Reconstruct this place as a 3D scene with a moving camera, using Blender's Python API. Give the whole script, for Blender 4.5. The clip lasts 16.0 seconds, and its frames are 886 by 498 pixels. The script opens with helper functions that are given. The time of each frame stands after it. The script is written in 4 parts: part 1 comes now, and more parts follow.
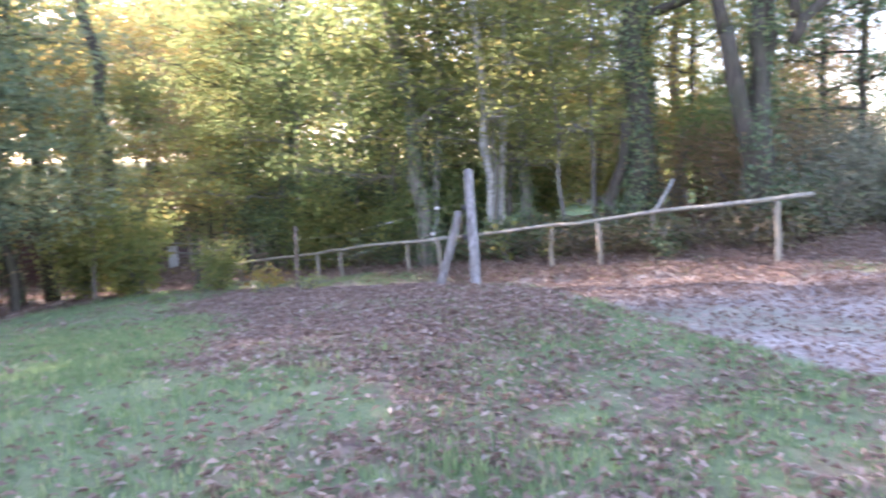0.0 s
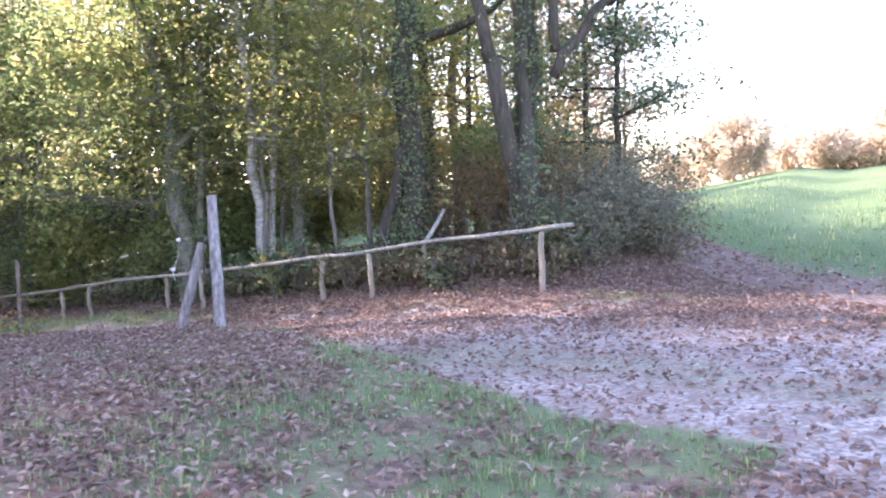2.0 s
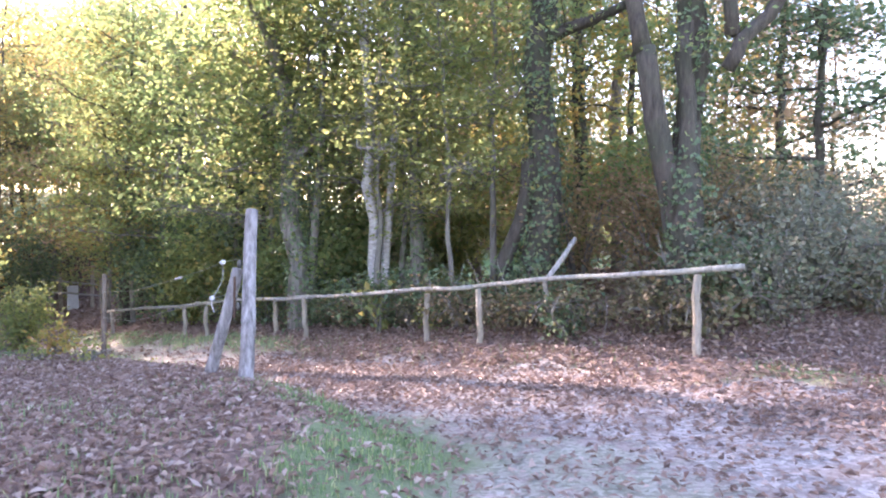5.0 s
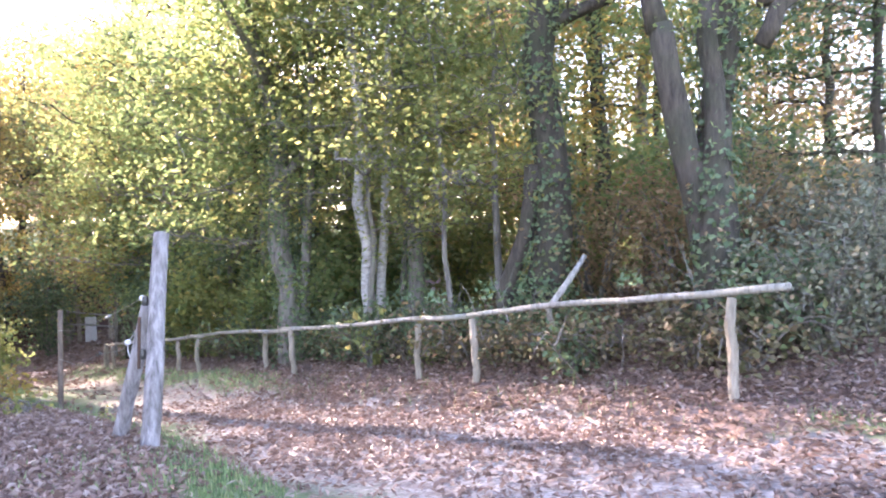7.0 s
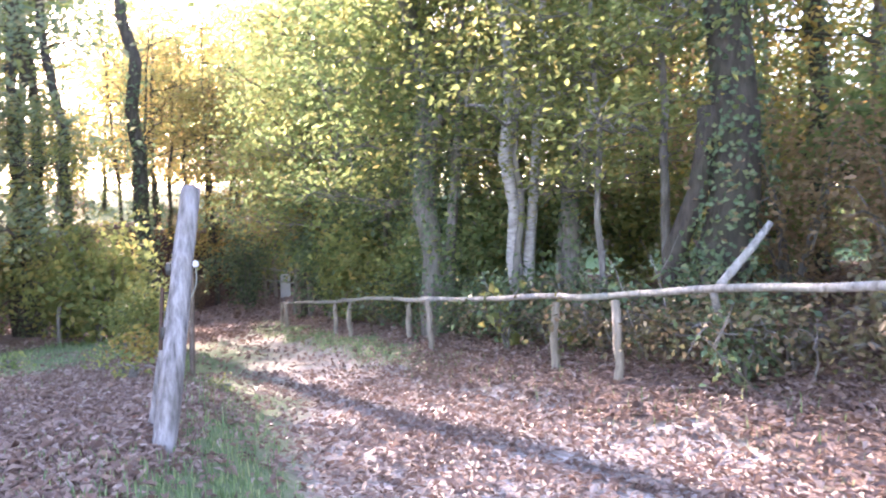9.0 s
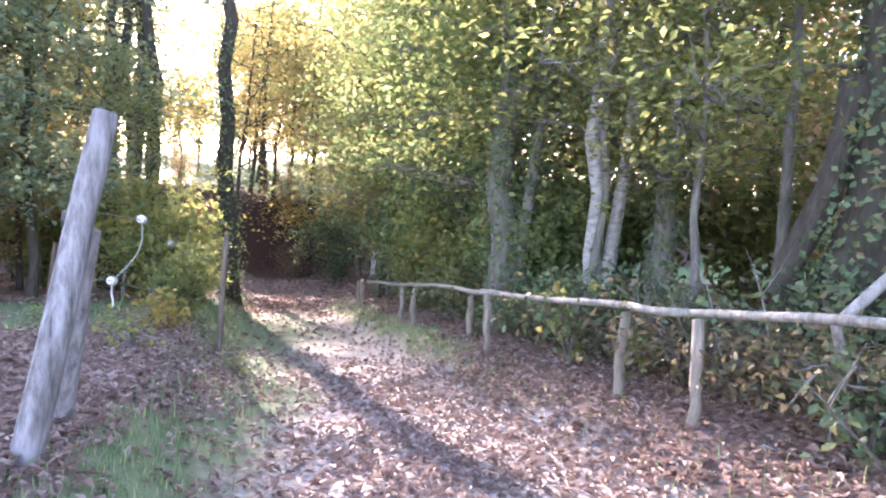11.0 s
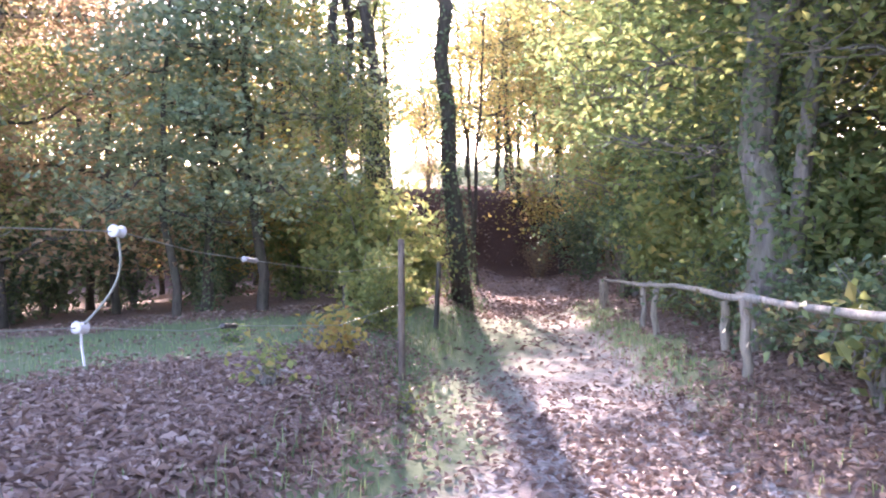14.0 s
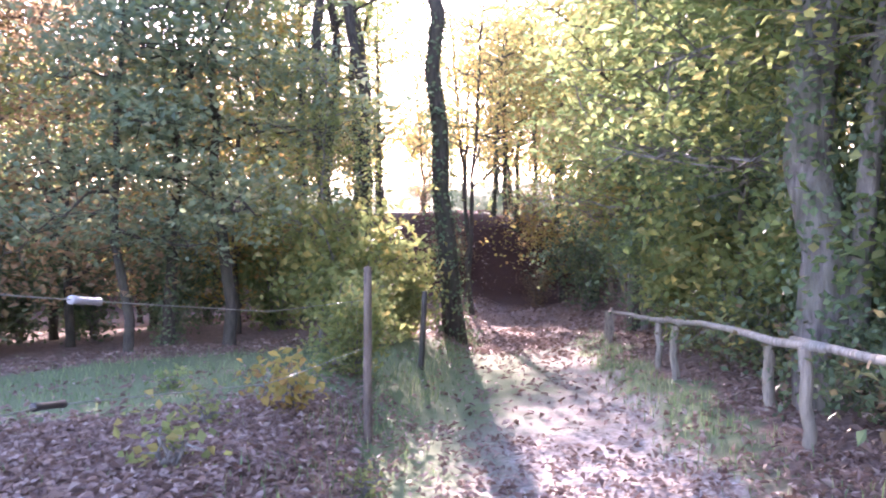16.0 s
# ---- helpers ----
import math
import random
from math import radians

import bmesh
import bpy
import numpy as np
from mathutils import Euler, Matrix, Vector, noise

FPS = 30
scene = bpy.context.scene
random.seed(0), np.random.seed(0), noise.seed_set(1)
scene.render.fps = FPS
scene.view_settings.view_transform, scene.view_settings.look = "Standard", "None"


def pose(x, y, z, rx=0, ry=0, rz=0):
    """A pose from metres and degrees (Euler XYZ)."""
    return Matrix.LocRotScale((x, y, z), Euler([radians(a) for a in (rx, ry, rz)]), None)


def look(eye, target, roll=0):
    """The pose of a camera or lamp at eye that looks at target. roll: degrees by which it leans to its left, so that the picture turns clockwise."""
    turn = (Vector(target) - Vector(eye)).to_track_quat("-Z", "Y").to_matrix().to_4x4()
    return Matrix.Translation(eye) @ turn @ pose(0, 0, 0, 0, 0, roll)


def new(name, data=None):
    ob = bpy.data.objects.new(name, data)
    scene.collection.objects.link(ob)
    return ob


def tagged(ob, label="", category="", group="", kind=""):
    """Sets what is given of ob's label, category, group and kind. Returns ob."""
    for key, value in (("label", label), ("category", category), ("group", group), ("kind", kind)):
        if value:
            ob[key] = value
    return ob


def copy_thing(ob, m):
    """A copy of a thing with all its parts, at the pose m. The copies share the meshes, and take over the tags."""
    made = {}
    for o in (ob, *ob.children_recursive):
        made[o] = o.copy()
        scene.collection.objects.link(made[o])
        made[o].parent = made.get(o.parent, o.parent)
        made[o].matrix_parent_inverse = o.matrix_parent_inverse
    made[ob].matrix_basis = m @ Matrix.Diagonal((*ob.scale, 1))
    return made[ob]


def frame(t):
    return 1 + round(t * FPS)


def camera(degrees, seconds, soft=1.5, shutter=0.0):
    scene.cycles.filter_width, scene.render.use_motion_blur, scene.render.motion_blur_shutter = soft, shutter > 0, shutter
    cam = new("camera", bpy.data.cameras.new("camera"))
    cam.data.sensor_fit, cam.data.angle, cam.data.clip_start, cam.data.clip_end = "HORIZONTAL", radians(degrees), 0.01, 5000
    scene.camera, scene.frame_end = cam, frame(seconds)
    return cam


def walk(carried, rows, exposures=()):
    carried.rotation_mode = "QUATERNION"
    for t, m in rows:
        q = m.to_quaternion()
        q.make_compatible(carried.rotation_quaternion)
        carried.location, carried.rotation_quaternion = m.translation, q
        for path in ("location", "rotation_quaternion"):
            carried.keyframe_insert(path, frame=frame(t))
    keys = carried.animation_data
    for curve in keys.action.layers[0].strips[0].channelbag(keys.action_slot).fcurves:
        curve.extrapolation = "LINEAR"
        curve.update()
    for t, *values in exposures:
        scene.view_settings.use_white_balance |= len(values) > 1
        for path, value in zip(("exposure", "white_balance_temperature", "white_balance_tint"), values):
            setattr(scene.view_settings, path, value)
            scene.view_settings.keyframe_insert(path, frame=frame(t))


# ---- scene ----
cam = camera(62.2, 16.0, soft=2.0, shutter=0.3)
METRES, EYE, TILT, LEAN, TURN = 12.0, 1.5, 0.0, 0.0, 0.0
ROWS = [
    (0.0, 0.0, 0.0, 0.0, -0.3, -5.07, 3.37),
    (0.5, 0.0079, 0.0037, -0.0009, -14.81, -6.41, 3.86),
    (1.0, 0.0254, 0.0198, -0.0041, -21.53, -6.54, 2.11),
    (1.5, 0.0411, 0.0377, -0.0019, -15.51, -5.49, 2.86),
    (2.0, 0.0554, 0.0657, -0.0011, -15.7, -3.79, 2.81),
    (2.5, 0.08, 0.0916, -0.0059, -18.27, -5.12, 3.42),
    (3.0, 0.1035, 0.1226, -0.0034, -13.26, -5.3, 2.38),
    (3.5, 0.1145, 0.155, -0.0032, -9.6, -3.61, 3.38),
    (4.0, 0.1366, 0.1865, -0.0046, -8.34, -2.55, 0.01),
    (4.5, 0.1522, 0.215, -0.0044, -3.64, -1.96, -0.48),
    (7.0, 0.221, 0.3637, -0.0045, 1.73, 0.2, 2.33),
    (7.5, 0.2375, 0.392, -0.0026, 7.38, 0.1, 2.3),
    (8.0, 0.2495, 0.4271, -0.0042, 8.08, 0.55, -1.74),
    (8.5, 0.259, 0.4593, -0.0079, 8.53, -1.01, -0.34),
    (9.0, 0.2691, 0.4948, -0.0072, 17.59, -2.09, 1.47),
    (9.5, 0.2727, 0.5251, -0.0093, 20.2, -3.27, -0.49),
    (12.0, 0.278, 0.6788, -0.0159, 34.82, -1.97, -0.65),
    (12.5, 0.2689, 0.7047, -0.0159, 39.5, -1.89, 2.5),
    (13.0, 0.2552, 0.7333, -0.015, 36.87, -1.57, -0.15),
    (13.5, 0.2435, 0.7622, -0.0202, 40.42, -2.91, 0.27),
    (14.0, 0.2276, 0.7857, -0.0202, 46.78, -3.97, 1.16),
    (14.5, 0.2093, 0.8079, -0.0205, 47.23, -3.63, 0.43),
    (15.0, 0.1926, 0.8383, -0.0262, 44.49, -3.07, -0.91),
    (15.5, 0.1744, 0.8587, -0.0254, 48.3, -2.51, 1.15),
    (16.0, 0.1515, 0.8772, -0.0257, 46.73, -1.96, 0.84),
]
walk(cam, [(t, pose(0, 0, EYE, TILT, LEAN, TURN) @ pose(METRES * x, METRES * y, METRES * z, 90 + pitch, roll, yaw)) for t, x, y, z, yaw, pitch, roll in ROWS],
     exposures=[(0.0, 3.3, 6900, 35), (1.5, 3.15, 6850, 39), (4.5, 3.35, 6900, 38), (7.0, 3.6, 7050, 36), (12.0, 3.5, 6800, 38), (15.0, 3.5, 6650, 46), (16.0, 3.55, 6500, 48)])

# ---- light: low autumn sun through the wood, pale sky ----
SUN_YAW, SUN_HIGH = 49.5, 19.5
to_sun = Vector((-math.sin(radians(SUN_YAW)) * math.cos(radians(SUN_HIGH)), math.cos(radians(SUN_YAW)) * math.cos(radians(SUN_HIGH)), math.sin(radians(SUN_HIGH))))
world = bpy.data.worlds.new("autumn_sky")
scene.world = world
world.use_nodes = True
sky = world.node_tree.nodes.new("ShaderNodeTexSky")
sky.sky_type = "NISHITA"
sky.sun_disc = False
sky.sun_elevation = radians(SUN_HIGH)
sky.sun_rotation = radians(-SUN_YAW)
sky.air_density, sky.dust_density, sky.ozone_density = 1.0, 1.0, 1.5
world.node_tree.links.new(sky.outputs[0], world.node_tree.nodes["Background"].inputs[0])
world.node_tree.nodes["Background"].inputs[1].default_value = 0.15
sun = new("sun", bpy.data.lights.new("sun", "SUN"))
sun.data.energy, sun.data.angle, sun.data.color = 3.7, radians(0.6), (1.0, 0.92, 0.8)
sun.matrix_world = look(to_sun * 60, (0, 0, 0))

# ---- materials ----
def shader(name):
    m = bpy.data.materials.new(name)
    m.use_nodes = True
    nt = m.node_tree
    return m, nt, nt.nodes["Principled BSDF"], nt.nodes["Material Output"]


def add(nt, kind, **sets):
    n = nt.nodes.new(kind)
    for k, v in sets.items():
        if k in n.inputs:
            n.inputs[k].default_value = v
    return n


def ramp(nt, stops, fac):
    n = nt.nodes.new("ShaderNodeValToRGB")
    el = n.color_ramp.elements
    while len(el) < len(stops):
        el.new(0.5)
    for e, (p, c) in zip(el, stops):
        e.position, e.color = p, (*c, 1)
    nt.links.new(fac, n.inputs[0])
    return n.outputs[0]


def mixed(nt, fac, a, b):
    n = nt.nodes.new("ShaderNodeMix")
    n.data_type = "RGBA"
    for sock, v in ((n.inputs[0], fac), (n.inputs[6], a), (n.inputs[7], b)):
        if isinstance(v, tuple):
            sock.default_value = (*v, 1)
        elif isinstance(v, float):
            sock.default_value = v
        else:
            nt.links.new(v, sock)
    return n.outputs[2]


def calc(nt, op, a, b, c=None):
    n = nt.nodes.new("ShaderNodeMath")
    n.operation, n.use_clamp = op, op in ("ADD", "SUBTRACT", "MULTIPLY_ADD")
    for sock, v in zip(n.inputs, (a, b, c)):
        if v is None:
            continue
        if isinstance(v, (int, float)):
            sock.default_value = v
        else:
            nt.links.new(v, sock)
    return n.outputs[0]


def noise_tex(nt, scale, detail=3.0, rough=0.6, vec=None, stretch=None):
    n = add(nt, "ShaderNodeTexNoise", Scale=scale, Detail=detail, Roughness=rough)
    if vec is None:
        vec = nt.nodes.new("ShaderNodeTexCoord").outputs["Object"]
    if stretch:
        mp = nt.nodes.new("ShaderNodeMapping")
        mp.inputs["Scale"].default_value = stretch
        nt.links.new(vec, mp.inputs[0])
        vec = mp.outputs[0]
    nt.links.new(vec, n.inputs["Vector"])
    return n.outputs[0]


def bump(nt, height_out, strength, dist, bsdf):
    b = add(nt, "ShaderNodeBump", Strength=strength, Distance=dist)
    nt.links.new(height_out, b.inputs["Height"])
    nt.links.new(b.outputs[0], bsdf.inputs["Normal"])


def leaf_material(name, stops, through_light=0.56, gloss=0.08):
    """Thin leaves: coloured leaf by leaf, lit from the front and through the blade."""
    m, nt, bsdf, out = shader(name)
    geo = nt.nodes.new("ShaderNodeNewGeometry")
    info = nt.nodes.new("ShaderNodeObjectInfo")
    shift = calc(nt, "MULTIPLY_ADD", info.outputs["Random"], 0.3, -0.15)
    fac = calc(nt, "ADD", geo.outputs["Random Per Island"], shift)
    col = ramp(nt, stops, fac)
    big = noise_tex(nt, 0.9, 2.0)
    col = mixed(nt, calc(nt, "MULTIPLY", big, 0.5), col, stops[1][1])
    bsdf.inputs["Roughness"].default_value = 0.55
    bsdf.inputs["Specular IOR Level"].default_value = gloss * 4
    nt.links.new(col, bsdf.inputs["Base Color"])
    tr = nt.nodes.new("ShaderNodeBsdfTranslucent")
    hsv = add(nt, "ShaderNodeHueSaturation", Saturation=0.95, Value=1.7)
    nt.links.new(col, hsv.inputs["Color"])
    nt.links.new(hsv.outputs[0], tr.inputs[0])
    mx = nt.nodes.new("ShaderNodeMixShader")
    mx.inputs[0].default_value = through_light
    nt.links.new(bsdf.outputs[0], mx.inputs[1])
    nt.links.new(tr.outputs[0], mx.inputs[2])
    nt.links.new(mx.outputs[0], out.inputs[0])
    return m


LEAF_GREEN = leaf_material("leaf_green", [(0.0, (0.099, 0.160, 0.064)), (0.5, (0.149, 0.209, 0.079)), (0.8, (0.204, 0.248, 0.094)), (1.0, (0.297, 0.259, 0.105))])
LEAF_LIME = leaf_material("leaf_lime", [(0.0, (0.11, 0.145, 0.055)), (0.5, (0.165, 0.2, 0.07)), (0.8, (0.215, 0.23, 0.078)), (1.0, (0.3, 0.245, 0.085))])
LEAF_GOLD = leaf_material("leaf_gold", [(0.0, (0.17, 0.165, 0.05)), (0.5, (0.26, 0.215, 0.06)), (0.8, (0.33, 0.22, 0.065)), (1.0, (0.27, 0.15, 0.06))])
LEAF_RUST = leaf_material("leaf_rust", [(0.0, (0.192, 0.162, 0.084)), (0.5, (0.252, 0.180, 0.102)), (0.8, (0.300, 0.192, 0.108)), (1.0, (0.192, 0.132, 0.090))])
LEAF_DARK = leaf_material("leaf_dark", [(0.0, (0.060, 0.089, 0.043)), (0.5, (0.082, 0.138, 0.068)), (0.85, (0.138, 0.194, 0.089)), (1.0, (0.194, 0.211, 0.097))], 0.25, 0.12)
LEAF_GREY = leaf_material("leaf_grey", [(0.0, (0.088, 0.106, 0.075)), (0.5, (0.144, 0.156, 0.106)), (0.85, (0.200, 0.188, 0.125)), (1.0, (0.237, 0.163, 0.112))], 0.3, 0.08)
LEAF_DROOP = leaf_material("leaf_droop", [(0.0, (0.09, 0.14, 0.09)), (0.5, (0.145, 0.2, 0.12)), (0.85, (0.22, 0.26, 0.14)), (1.0, (0.3, 0.27, 0.14))], 0.5, 0.12)
# paled leaf colours that stand in for haze and glare over the distance
LEAF_HAZE_TINT = leaf_material("leaf_haze_tint", [(0.0, (0.3, 0.3, 0.24)), (0.5, (0.42, 0.36, 0.26)), (0.8, (0.48, 0.38, 0.29)), (1.0, (0.4, 0.3, 0.25))], 0.45, 0.02)
LEAF_DULL = leaf_material("leaf_dull", [(0.0, (0.07, 0.075, 0.04)), (0.4, (0.11, 0.11, 0.055)), (0.75, (0.165, 0.125, 0.08)), (1.0, (0.23, 0.155, 0.11))], 0.35, 0.06)
LITTER = leaf_material("fallen_leaf", [(0.0, (0.112, 0.073, 0.060)), (0.3, (0.172, 0.112, 0.090)), (0.55, (0.232, 0.159, 0.129)), (0.8, (0.310, 0.228, 0.194)), (0.95, (0.430, 0.361, 0.318)), (1.0, (0.206, 0.103, 0.077))], 0.15, 0.06)
GRASS = leaf_material("grass_blade", [(0.0, (0.077, 0.138, 0.066)), (0.5, (0.132, 0.209, 0.094)), (0.85, (0.198, 0.275, 0.121)), (1.0, (0.330, 0.330, 0.176))], 0.35, 0.06)


def bark(name, dark, light, scale, moss=None, ring=False):
    m, nt, bsdf, out = shader(name)
    n1 = noise_tex(nt, scale, 5.0, 0.65, stretch=(1, 1, 2.5 if ring else 0.22))
    n2 = noise_tex(nt, 2.2, 3.0)
    col = ramp(nt, [(0.3, dark), (0.62, light)], n1)
    blotch = ramp(nt, [(0.42, (0, 0, 0)), (0.62, (1, 1, 1))], n2)
    col = mixed(nt, calc(nt, "MULTIPLY", blotch, 0.6), col, moss if moss else tuple(v * 0.6 for v in light))
    nt.links.new(col, bsdf.inputs["Base Color"])
    bsdf.inputs["Roughness"].default_value = 0.9
    bump(nt, n1, 1.0, 0.035, bsdf)
    return m


BARK_DARK = bark("bark_dark", (0.022, 0.018, 0.014), (0.085, 0.07, 0.056), 18, (0.045, 0.052, 0.03))
BARK_GREY = bark("bark_grey", (0.06, 0.052, 0.046), (0.24, 0.22, 0.2), 16, (0.11, 0.12, 0.08))
BARK_PALE = bark("bark_pale", (0.16, 0.15, 0.14), (0.5, 0.48, 0.46), 9, (0.3, 0.29, 0.27), True)
TIMBER = bark("weathered_timber", (0.06, 0.055, 0.055), (0.33, 0.31, 0.32), 22, (0.16, 0.14, 0.125))
RAIL_WOOD = bark("rail_wood", (0.13, 0.12, 0.11), (0.38, 0.36, 0.33), 24, (0.25, 0.25, 0.2))
STAKE_WOOD = bark("stake_wood", (0.05, 0.036, 0.028), (0.2, 0.15, 0.12), 24, (0.12, 0.1, 0.07))
POST_WOOD = bark("post_wood", (0.14, 0.115, 0.09), (0.36, 0.31, 0.25), 24, (0.22, 0.2, 0.15))


def plain(name, colour, rough=0.6, metal=0.0, grain=30.0):
    m, nt, bsdf, out = shader(name)
    n = noise_tex(nt, grain, 4.0)
    nt.links.new(mixed(nt, n, tuple(v * 0.75 for v in colour), tuple(min(1, v * 1.2) for v in colour)), bsdf.inputs["Base Color"])
    bsdf.inputs["Roughness"].default_value, bsdf.inputs["Metallic"].default_value = rough, metal
    bump(nt, n, 0.2, 0.004, bsdf)
    return m


WHITE_PLASTIC = plain("white_plastic", (0.52, 0.52, 0.54), 0.35)
HANDLE_GREY = plain("grey_plastic", (0.3, 0.3, 0.31), 0.4)
BLACK_PLASTIC = plain("black_plastic", (0.03, 0.03, 0.03), 0.4)
GREEN_PLASTIC = plain("green_plastic", (0.018, 0.03, 0.024), 0.5)
WIRE = plain("polywire", (0.2, 0.21, 0.18), 0.5)
IRON = plain("rusty_iron", (0.1, 0.06, 0.045), 0.8, 0.4)
CONCRETE = plain("pale_concrete", (0.5, 0.5, 0.49), 0.9, 0.0, 12.0)

# earth, gravel, leaf mould and turf, blended by the two cover masks of the sheet
GROUND, gt, gb, go = shader("ground_cover")
obj_xyz = gt.nodes.new("ShaderNodeTexCoord").outputs["Object"]
mask = gt.nodes.new("ShaderNodeVertexColor")
mask.layer_name = "cover"
sep = gt.nodes.new("ShaderNodeSeparateColor")
gt.links.new(mask.outputs[0], sep.inputs[0])
rag = noise_tex(gt, 3.2, 6.0, 0.7, obj_xyz)
fine = noise_tex(gt, 38.0, 4.0, 0.7, obj_xyz)
mid = noise_tex(gt, 9.0, 4.0, 0.65, obj_xyz)
wide = noise_tex(gt, 0.6, 3.0, 0.6, obj_xyz)
stones = add(gt, "ShaderNodeTexVoronoi", Scale=32.0)
gt.links.new(obj_xyz, stones.inputs["Vector"])
flakes = add(gt, "ShaderNodeTexVoronoi", Scale=20.0)
gt.links.new(obj_xyz, flakes.inputs["Vector"])
fl_sep = gt.nodes.new("ShaderNodeSeparateColor")
gt.links.new(flakes.outputs["Color"], fl_sep.inputs[0])
st_sep = gt.nodes.new("ShaderNodeSeparateColor")
gt.links.new(stones.outputs["Color"], st_sep.inputs[0])
turf = ramp(gt, [(0.25, (0.06, 0.085, 0.045)), (0.5, (0.11, 0.15, 0.075)), (0.75, (0.17, 0.2, 0.1))], fine)
turf = mixed(gt, calc(gt, "MULTIPLY", wide, 0.5), turf, (0.13, 0.19, 0.08))
meadow = mixed(gt, wide, (0.035, 0.1, 0.022), (0.085, 0.17, 0.04))
turf = mixed(gt, mask.outputs["Alpha"], turf, mixed(gt, calc(gt, "MULTIPLY", fine, 0.5), meadow, turf))
mould = ramp(gt, [(0.0, (0.1, 0.065, 0.055)), (0.4, (0.18, 0.12, 0.095)), (0.8, (0.27, 0.185, 0.15)), (1.0, (0.36, 0.26, 0.22))], fl_sep.outputs[0])
mould = mixed(gt, calc(gt, "MULTIPLY", mid, 0.7), mould, (0.095, 0.06, 0.048))
chalk = ramp(gt, [(0.0, (0.17, 0.15, 0.138)), (0.5, (0.3, 0.272, 0.258)), (1.0, (0.44, 0.41, 0.395))], st_sep.outputs[0])
blot = ramp(gt, [(0.45, (0, 0, 0)), (0.62, (1, 1, 1))], rag)
chalk = mixed(gt, calc(gt, "MULTIPLY", blot, 0.75), chalk, (0.2, 0.15, 0.13))


def ragged(channel, spread):
    a = calc(gt, "MULTIPLY_ADD", rag, spread, -spread / 2)
    b = gt.nodes.new("ShaderNodeMath")
    b.operation = "ADD"
    gt.links.new(channel, b.inputs[0])
    gt.links.new(a, b.inputs[1])
    mr = add(gt, "ShaderNodeMapRange")
    mr.inputs[1].default_value, mr.inputs[2].default_value = 0.35, 0.62
    gt.links.new(b.outputs[0], mr.inputs[0])
    return mr.outputs[0]


cover = mixed(gt, ragged(sep.outputs[1], 0.9), turf, mould)
cover = mixed(gt, ragged(sep.outputs[0], 1.1), cover, chalk)
# red bank earth, with the bank's back-lit shade put into its dark colour
cover = mixed(gt, sep.outputs[2], cover, mixed(gt, mid, (0.025, 0.013, 0.01), (0.1, 0.048, 0.034)))
gt.links.new(cover, gb.inputs["Base Color"])
gb.inputs["Roughness"].default_value = 0.95
bump(gt, calc(gt, "MULTIPLY_ADD", fine, 0.5, mid), 0.7, 0.03, gb)


# ---- building helpers ----
def sm(a, b, v):
    v = np.clip((v - a) / (b - a), 0, 1)
    return v * v * (3 - 2 * v)


def softplus(v, k=1.5):
    return np.logaddexp(0, v * k) / k


def along(x, y):
    """Distance down the track, across it, and how far the track has bent by then."""
    s, c = 0.7071 * (y - x), 0.7071 * (x + y)
    return s, c, 0.09 * softplus(s - 13.0, 1.0)


def height(x, y):
    x, y = np.asarray(x, float), np.asarray(y, float)
    s, c, d = along(x, y)
    sc = s - softplus(s - 31.0, 0.8)
    z = 0.05 - 0.08 * softplus(sc - 2.5)
    edge = 8.0 - 3.0 * np.exp(-(np.clip(s, 0, 99) / 4.5) ** 2) + d
    z = z + 0.42 * sm(0.4, -0.8, c - edge) * sm(1.2, 4.8, s) * sm(-14, -4, c - edge)
    z = z + (0.24 * sm(10.1, 10.9, c - d) + 0.26 * np.clip(c - d - 10.9, 0, 1.6) + 0.07 * np.clip(c - d - 12.5, 0, 5)) * sm(1, 5, s)
    u = -0.77 * x + 0.64 * y
    z = z + 3.5 * sm(35.2, 38.0, u + 0.5 * np.sin(0.31 * x) + 0.3 * np.sin(0.9 * x + 1)) + 0.09 * (softplus(u - 39) - softplus(u - 84))
    z = z + 0.4 * np.exp(-((x + 14.3) ** 2 + (y - 30.3) ** 2) / 2.5)
    q = x - 0.2 * y
    far = np.hypot(x, y)
    z = z + 0.097 * softplus(q - 18.0, 0.5) * sm(112, 74, far)
    z = z + 0.018 * np.sin(2.1 * x + 0.6 * y) * np.sin(1.7 * y - 0.8 * x) + 0.008 * np.sin(6.3 * x + 2.0 * y) * np.sin(5.1 * y - 1.0 * x)
    return z


def ground_z(x, y):
    return float(height(x, y))


